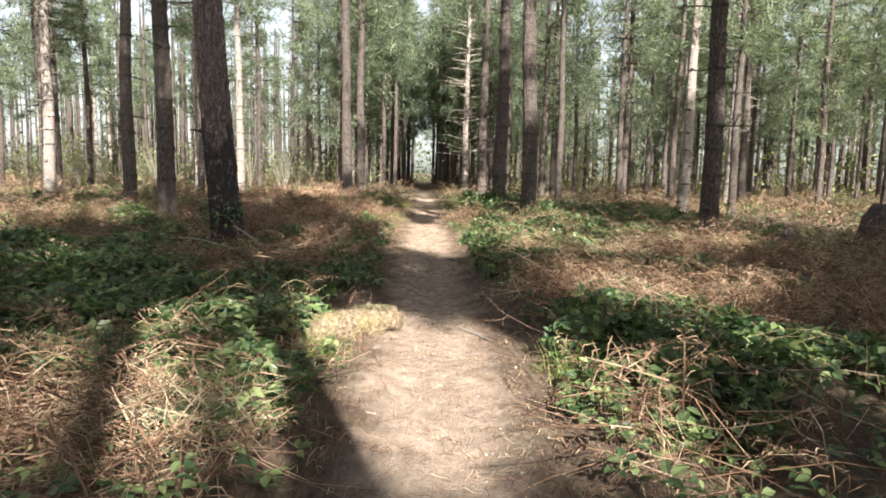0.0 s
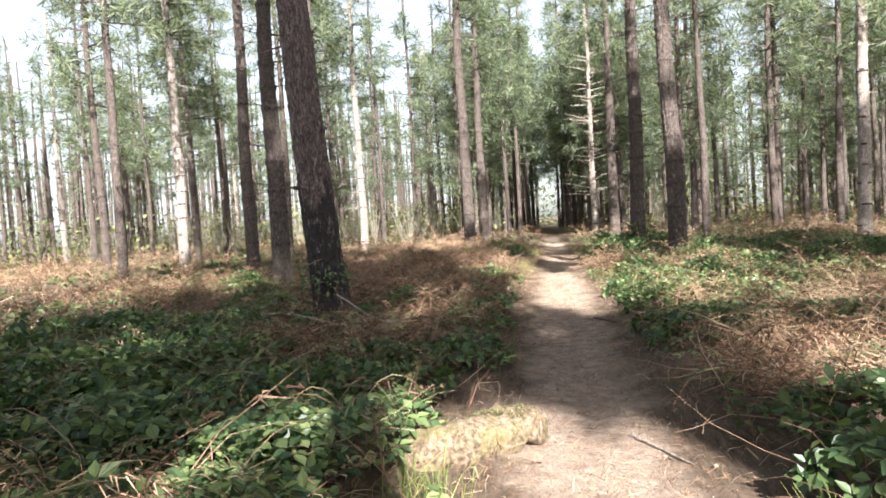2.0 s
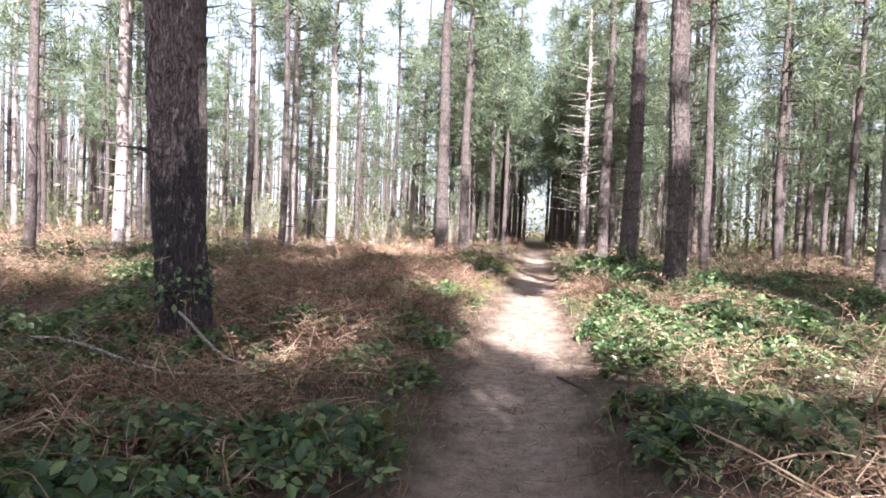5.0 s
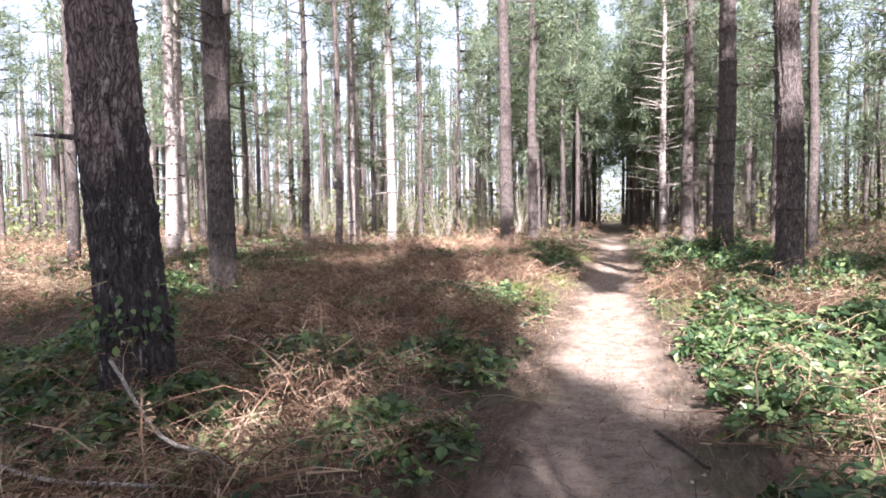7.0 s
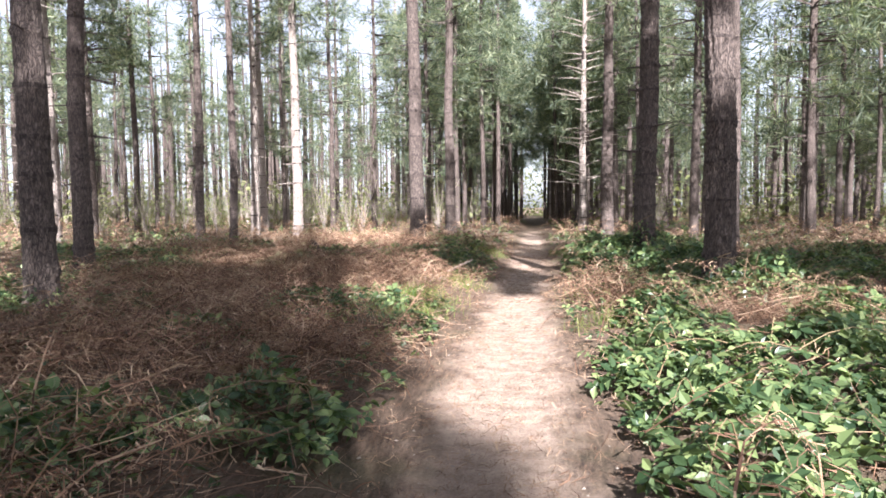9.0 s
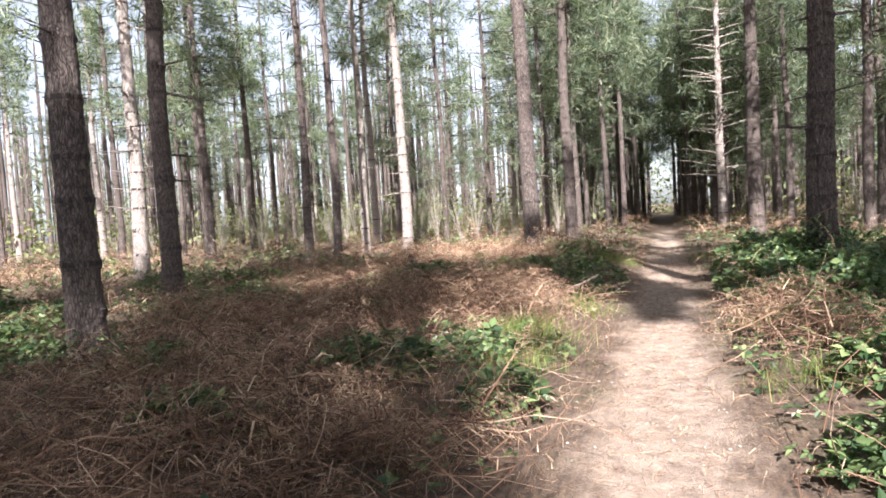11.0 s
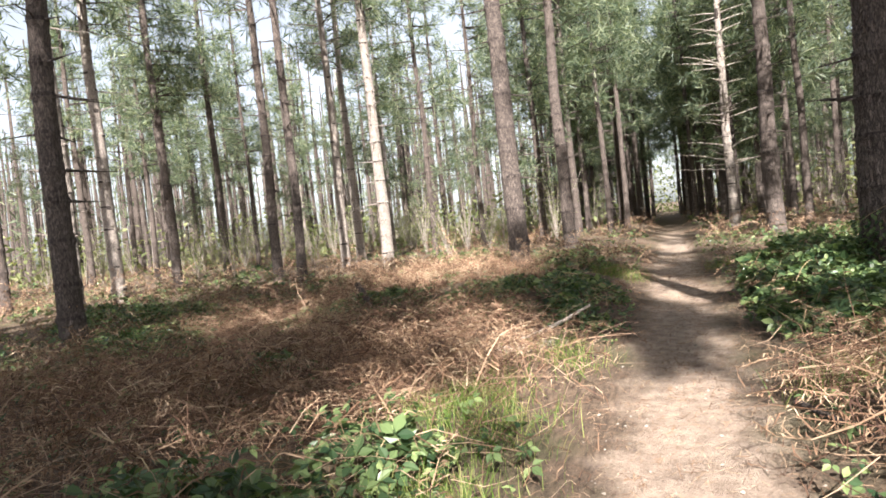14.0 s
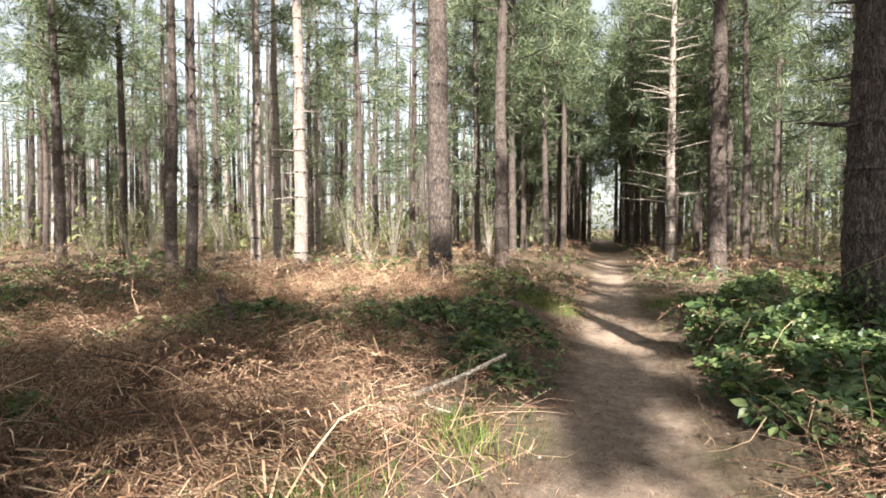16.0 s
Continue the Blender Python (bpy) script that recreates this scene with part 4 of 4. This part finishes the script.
# farther undergrowth in coarser tufts
sets = []
xy, local = everywhere(15000, 510, 1.0, (-42, 42, 24, 75), 1.25)
k = len(xy)
z = ground_height(xy[:, 0], xy[:, 1]) + local.uniform(0.02, 0.3, k)
rot = turns(local.uniform(0, 6.3, k), local.normal(0.0, 0.4, k), local.normal(0, 0.5, k))
pick = wave(xy[:, 0], xy[:, 1], 3.0, 52) + local.normal(0, 0.5, k) > 0.1
far = np.column_stack([xy, z])
lay("far_bramble", [scatter(LEAF, far[pick], rot[pick], local.uniform(0.12, 0.22, pick.sum()))], BRAMBLE_LEAF, "green bramble cover deeper in the wood", "bramble")
lay("far_bracken", [scatter(frond_shape(2, 7), far[~pick], rot[~pick], local.uniform(0.6, 1.2, (~pick).sum()))], BRACKEN, "brown dead bracken deeper in the wood", "bracken")

# grass beside the path
blade = (np.array([(-0.012, 0, 0), (0.012, 0, 0), (0.010, 0.5, 0.06), (-0.010, 0.5, 0.06), (0.003, 1.0, -0.06), (-0.003, 1.0, -0.06)]), np.array([(0, 1, 2, 3), (3, 2, 4, 5)]))
GRASS_PATCHES = [(-1.25, 17.0, 0.5), (-1.55, 17.9, 0.5), (-0.95, 18.9, 0.35), (-1.2, 16.0, 0.4), (-0.9, 8.8, 0.25), (1.1, 15.5, 0.3), (-0.8, 5.0, 0.25), (1.05, 18.0, 0.3), (1.0, 4.6, 0.2), (-1.1, 26.0, 0.6), (1.3, 28.0, 0.6)]
xy, local = spread(GRASS_PATCHES, 5200, 520, 0.5)
k = len(xy)
rot = turns(local.uniform(0, 6.3, k), local.normal(0.95, 0.35, k), local.normal(0, 0.4, k))
lay("grass", [scatter(blade, np.column_stack([xy, ground_height(xy[:, 0], xy[:, 1])]), rot, local.uniform(0.10, 0.27, k))], GRASS_LEAF, "thin green grass growing along the path edge", "grass")

# bleached dry grass, lying flat where the sun gets in
DRY_PATCHES = [(-4.4, 25.8, 0.9), (-5.0, 27.4, 0.8), (3.3, 10.3, 0.7), (2.9, 9.4, 0.4), (-1.2, 3.1, 0.5), (-1.7, 18.0, 0.3), (-8.5, 15.2, 1.2), (1.9, 6.5, 0.4)]
xy, local = spread(DRY_PATCHES, 8000, 525, 0.6, 0.5)
k = len(xy)
rot = turns(local.uniform(0, 6.3, k), local.normal(0.22, 0.22, k), local.normal(0, 0.5, k))
z = ground_height(xy[:, 0], xy[:, 1]) + local.uniform(0.05, 0.26, k)
wisp = (blade[0] * np.array([0.55, 1.0, 1.0]), blade[1])
lay("dry_grass", [scatter(wisp, np.column_stack([xy, z]), rot, local.uniform(0.16, 0.4, k))], DRY_GRASS, "bleached straw-coloured dead grass lying in mats", "grass")

# twigs, needles and crumbs on the path
local = np.random.default_rng(530)
k = 15000
y = 1.2 + 32 * local.random(k) ** 1.4
x = path_middle(y) + local.normal(0, 0.5, k)
z = ground_height(x, y) + 0.006
needle = (np.array([(-0.016, 0, 0), (0.016, 0, 0), (0.05, 0.5, 0.03), (0.02, 0.5, 0.03), (0.02, 1.0, 0), (0.0, 1.0, 0)]), np.array([(0, 1, 2, 3), (3, 2, 4, 5)]))
sets = [scatter(needle, np.column_stack([x, y, z]), turns(local.uniform(0, 6.3, k), local.normal(0, 0.06, k), local.uniform(-3, 3, k)), local.uniform(0.02, 0.10, k)),
        scatter(curl_shape(9), np.column_stack([x, y, z])[:8000], turns(local.uniform(0, 6.3, 8000), local.normal(0, 0.25, 8000), local.normal(0, 0.4, 8000)), local.uniform(0.05, 0.15, 8000))]
lay("path_twigs", sets, BRACKEN, "small twigs, needles and leaf crumbs strewn on the path", "twigs")


# small pale stones trodden into the path
pebble = (np.array([(0.5, 0, 0), (0, 0.4, 0.05), (-0.45, 0.1, 0), (-0.1, -0.42, 0), (0.1, 0.05, 0.3), (0, 0, -0.2)]),
          np.array([(0, 1, 4, 4), (1, 2, 4, 4), (2, 3, 4, 4), (3, 0, 4, 4), (1, 0, 5, 5), (2, 1, 5, 5), (3, 2, 5, 5), (0, 3, 5, 5)])[:, :3])
k = 2600
y = 1.5 + 24 * local.random(k) ** 1.2
x = path_middle(y) + local.normal(0, 0.36, k)
sizes = 0.008 + 0.03 * local.random(k) ** 4
lay("path_pebbles", [scatter(pebble, np.column_stack([x, y, ground_height(x, y) + 0.004]), turns(local.uniform(0, 6.3, k), local.normal(0, 0.2, k), local.normal(0, 0.2, k)), sizes)], PEBBLE, "small pale pebbles and earth crumbs on the path", "pebbles")


# ---------------------------------------------------------------- single things on the floor
def log(name, points, radii, material, label, sides=14, seed=0):
    local = np.random.default_rng(seed)
    v, f = tube(points, radii, sides)
    v = v + local.normal(0, 0.035 if max(radii) < 0.1 else 0.13, v.shape) * np.repeat(np.asarray(radii), sides)[:, None]
    thing = new(name)
    thing.location = tuple(points[len(points) // 2])
    me = mesh_of("wood", v - np.asarray(points[len(points) // 2]), f, material, True)
    part("wood", me, thing)
    return tagged(thing, label, "log" if "log" in name else "branch" if "branch" in name else "stump")


def moss_on(thing, places, seed, size=0.05, material=None):
    local = np.random.default_rng(seed)
    k = len(places)
    v, f = scatter(SINGLE_LEAF, places - np.array(thing.location), turns(local.uniform(0, 6.3, k), local.uniform(0.2, 1.4, k), local.uniform(-3, 3, k)), local.uniform(0.5, 1.3, k) * size)
    part("moss", mesh_of("moss", v, f, material or MOSS), thing, "yellow-green moss")


def floor_line(a, b, lift_a, lift_b, count):
    s = np.linspace(0, 1, count)
    x, y = a[0] + (b[0] - a[0]) * s, a[1] + (b[1] - a[1]) * s
    return np.stack([x, y, ground_height(x, y) + lift_a + (lift_b - lift_a) * s], -1)


line = floor_line((-1.02, 5.35), (-0.2, 6.2), 0.0, 0.09, 14)
swell = np.array([0.02, 0.10, 0.14, 0.155, 0.15, 0.16, 0.15, 0.155, 0.165, 0.16, 0.15, 0.14, 0.11, 0.03])
mossy = log("mossy_log", line, swell, MOSSY_WOOD, "short rotten log by the path, capped with yellow moss", 16, 1)
local = np.random.default_rng(540)
s = local.uniform(0.05, 0.97, 5200)
c = np.stack([np.interp(s, np.linspace(0, 1, 14), line[:, k]) for k in range(3)], -1)
a, thick = local.uniform(0.2, 2.9, 5200), np.interp(s, np.linspace(0, 1, 14), swell)
keep = np.sin(s * 11) + np.sin(a * 3 + s * 4) > 0.1
keep &= (a > 0.7) & (s > 0.35)
c = c + np.stack([thick * np.cos(a) * 0.75, -thick * np.cos(a) * 0.66, thick * np.sin(a)], -1)
moss_on(mossy, c[keep][:900], 5, 0.016)

line = floor_line((-1.75, 19.45), (-1.05, 19.9), 0.02, 0.04, 10)
rotten = log("rotten_log", line, np.array([0.03, 0.07, 0.08, 0.08, 0.08, 0.075, 0.07, 0.07, 0.06, 0.02]), DEADWOOD, "small mossy rotten log half sunk in bracken", 12, 2)
s = local.random(700)
c = np.stack([np.interp(s * 0.5, np.linspace(0, 1, 10), line[:, k]) for k in range(3)], -1)
moss_on(rotten, c + np.stack([local.normal(0, 0.03, 700), local.normal(0, 0.04, 700), 0.07 + 0 * s], -1), 6, 0.03)
log("fallen_branch", floor_line((-1.52, 19.62), (-0.84, 20.27), 0.10, 0.36, 9) + np.array([0, 0, 0.0]), np.linspace(0.026, 0.015, 9), DEADWOOD, "pale bare broken branch propped on a rotten log", 8, 3)
log("fallen_branch", floor_line((-2.75, 9.7), (-1.45, 8.9), 0.5, 0.24, 9), np.linspace(0.013, 0.008, 9), DEADWOOD, "long thin dry stick leaning in the bracken", 6, 4)
log("fallen_branch", floor_line((-3.3, 8.7), (-1.6, 8.6), 0.36, 0.34, 9), np.linspace(0.011, 0.008, 9), DEADWOOD, "long thin dry stick lying over the bracken", 6, 5)
log("fallen_branch", floor_line((0.42, 10.9), (0.66, 10.2), 0.012, 0.012, 7), np.linspace(0.012, 0.008, 7), BARK, "dark broken stick lying on the path", 6, 6)
log("fallen_branch", floor_line((0.35, 6.2), (0.62, 5.6), 0.02, 0.01, 7), np.linspace(0.008, 0.005, 7), DEADWOOD, "thin pale stick lying on the path", 6, 7)
log("fallen_branch", floor_line((0.75, 17.75), (1.0, 16.9), 0.03, 0.04, 7), np.linspace(0.022, 0.014, 7), BARK, "dark stick lying along the path edge", 7, 8)
log("fallen_branch", floor_line((-4.45, 21.9), (-4.05, 21.6), 0.42, 0.12, 6), np.linspace(0.045, 0.06, 6), BARK, "short broken branch end sticking out of bracken", 8, 9)
x, y = 6.43, 11.5
log("broken_stump", np.array([(x, y, -0.1), (x, y, 0.2), (x + 0.02, y, 0.4), (x + 0.04, y, 0.58), (x + 0.05, y, 0.66)]), [0.14, 0.12, 0.11, 0.10, 0.03], BARK_DARK_FOOT, "dark broken tree stump among brambles", 14, 10)
x, y = 8.6, 12.0
log("root_stump", np.array([(x, y, -0.1), (x, y, 0.25), (x + 0.05, y, 0.6), (x + 0.12, y, 0.9), (x + 0.2, y, 1.1), (x + 0.25, y, 1.16)]), [0.55, 0.5, 0.45, 0.40, 0.25, 0.05], BARK, "tall dark rotten stump with dead fronds over it", 18, 11)


def dry_stem(x, y, h, seed):
    local = np.random.default_rng(seed)
    thing = new("dry_stem")
    thing.location = (x, y, float(ground_height(x, y)))
    s = np.linspace(0, 1, 8)
    lean = local.normal(0, 0.14, 2)
    pts = np.stack([lean[0] * s * h + 0.02 * np.sin(s * 5), lean[1] * s * h, s * h], -1)
    part("stalk", mesh_of("stalk", *tube(pts, 0.007 * (1.2 - s), 5), STRAW, True), thing)
    curl = pts[-1] + np.stack([0.06 * np.sin(s * 2.5), 0.03 * s, -0.08 * s * s + 0.03 * s], -1)
    part("curled_tip", mesh_of("curled_tip", *tube(curl, 0.005 * (1.2 - s), 4), BRACKEN, True), thing)
    tagged(thing, "upright dry brown bracken stem with a curled tip", "stem", "upright dry stems")


STEMS = [(1.95, 5.4, 0.5), (2.3, 5.8, 0.42), (2.7, 5.2, 0.45), (3.4, 6.6, 0.5), (1.5, 5.0, 0.35), (3.6, 12.8, 0.75), (4.6, 12.6, 0.7), (3.1, 14.2, 0.65), (1.45, 19.3, 0.6), (2.0, 17.4, 0.6), (2.7, 16.6, 0.7), (4.2, 10.9, 0.55),
         (5.0, 10.4, 0.5), (-2.4, 8.6, 0.55), (-1.7, 8.3, 0.5), (-2.9, 10.8, 0.5), (1.1, 16.0, 0.45), (3.4, 18.2, 0.7), (-4.6, 12.6, 0.6), (5.9, 12.9, 0.5)]
for n, (x, y, h) in enumerate(STEMS):
    dry_stem(x, y, h, 600 + n)


def ivy(x, y, r, low, high, count, seed):
    local = np.random.default_rng(seed)
    thing = new("ivy")
    thing.location = (x, y, float(ground_height(x, y)) + low)
    a, z = local.uniform(0, 2 * np.pi, count), local.triangular(0, 0.35, 1, count) * (high - low)
    d = r + local.uniform(0.01, 0.06, count)
    p = np.stack([d * np.cos(a), d * np.sin(a), z], -1)
    rot = turns(a - np.pi / 2 + local.normal(0, 0.5, count), local.normal(-0.5, 0.4, count), local.normal(0, 0.4, count))
    tagged(part("foliage", mesh_of("foliage", *scatter(SINGLE_LEAF, p, rot, local.uniform(0.05, 0.09, count)), BRAMBLE_LEAF), thing), kind="stuff")
    s = np.linspace(0, 1, 14)
    part("vine", mesh_of("vine", *tube(np.stack([(r + 0.02) * np.cos(5 * s), (r + 0.02) * np.sin(5 * s), s * (high - low)], -1), 0 * s + 0.006, 5), STEM, True), thing)
    tagged(thing, "dark green ivy wrapped round the foot of a pine", "ivy")


ivy(-3.09, 10.25, 0.25, 0.5, 0.95, 190, 1)
ivy(2.6, 22.6, 0.27, 0.2, 0.95, 420, 2)
ivy(2.8, 17.75, 0.25, 0.1, 0.6, 200, 3)
ivy(-6.2, 16.2, 0.24, 0.1, 0.4, 80, 4)


# ---------------------------------------------------------------- understorey shrubs
def shrub_pattern(seed, h):
    local = np.random.default_rng(seed)
    thing = new("understorey_shrub")
    stems, tips = [], []
    for n in range(11):
        a, lean = local.uniform(0, 6.3), local.uniform(0.1, 0.5)
        s = np.linspace(0, 1, 6)
        long = h * local.uniform(0.6, 1.0)
        pts = np.stack([np.cos(a) * lean * long * s ** 1.3, np.sin(a) * lean * long * s ** 1.3, long * s], -1)
        stems.append(tube(pts, 0.022 * (1.15 - s), 4))
        for m in range(46):
            q = local.uniform(0.25, 1.0)
            tips.append([np.interp(q, s, pts[:, c]) for c in range(3)] + local.normal(0, 0.28, 3))
    tagged(part("stemwork", mesh_of("stemwork", *joined(*stems), DEADWOOD, True), thing), kind="stuff")
    tips = np.array(tips)
    k = len(tips)
    rot = turns(local.uniform(0, 6.3, k), local.normal(0, 0.6, k), local.normal(0, 0.6, k))
    tagged(part("foliage", mesh_of("foliage", *scatter(SINGLE_LEAF, tips, rot, local.uniform(0.05, 0.11, k)), SHRUB_LEAF), thing), kind="stuff")
    return tagged(thing, "thin-stemmed shrub with sparse yellow-green spring leaves", "shrub", "understorey shrubs")


SHRUBS = [shrub_pattern(700 + n, (2.6, 3.6, 2.0)[n]) for n in range(3)]
for n, ob in enumerate(SHRUBS):
    ob.location = (-16 - 4 * n, 47 + 3 * n, 0)
local = np.random.default_rng(710)
for n in range(95):
    x, y = (local.uniform(-36, -4.5), local.uniform(36, 72)) if n < 72 else (local.uniform(5, 34), local.uniform(44, 76))
    copy_thing(SHRUBS[n % 3], pose(x, y, float(ground_height(x, y)) - 0.03, 0, 0, local.uniform(0, 360)))


far_woods()
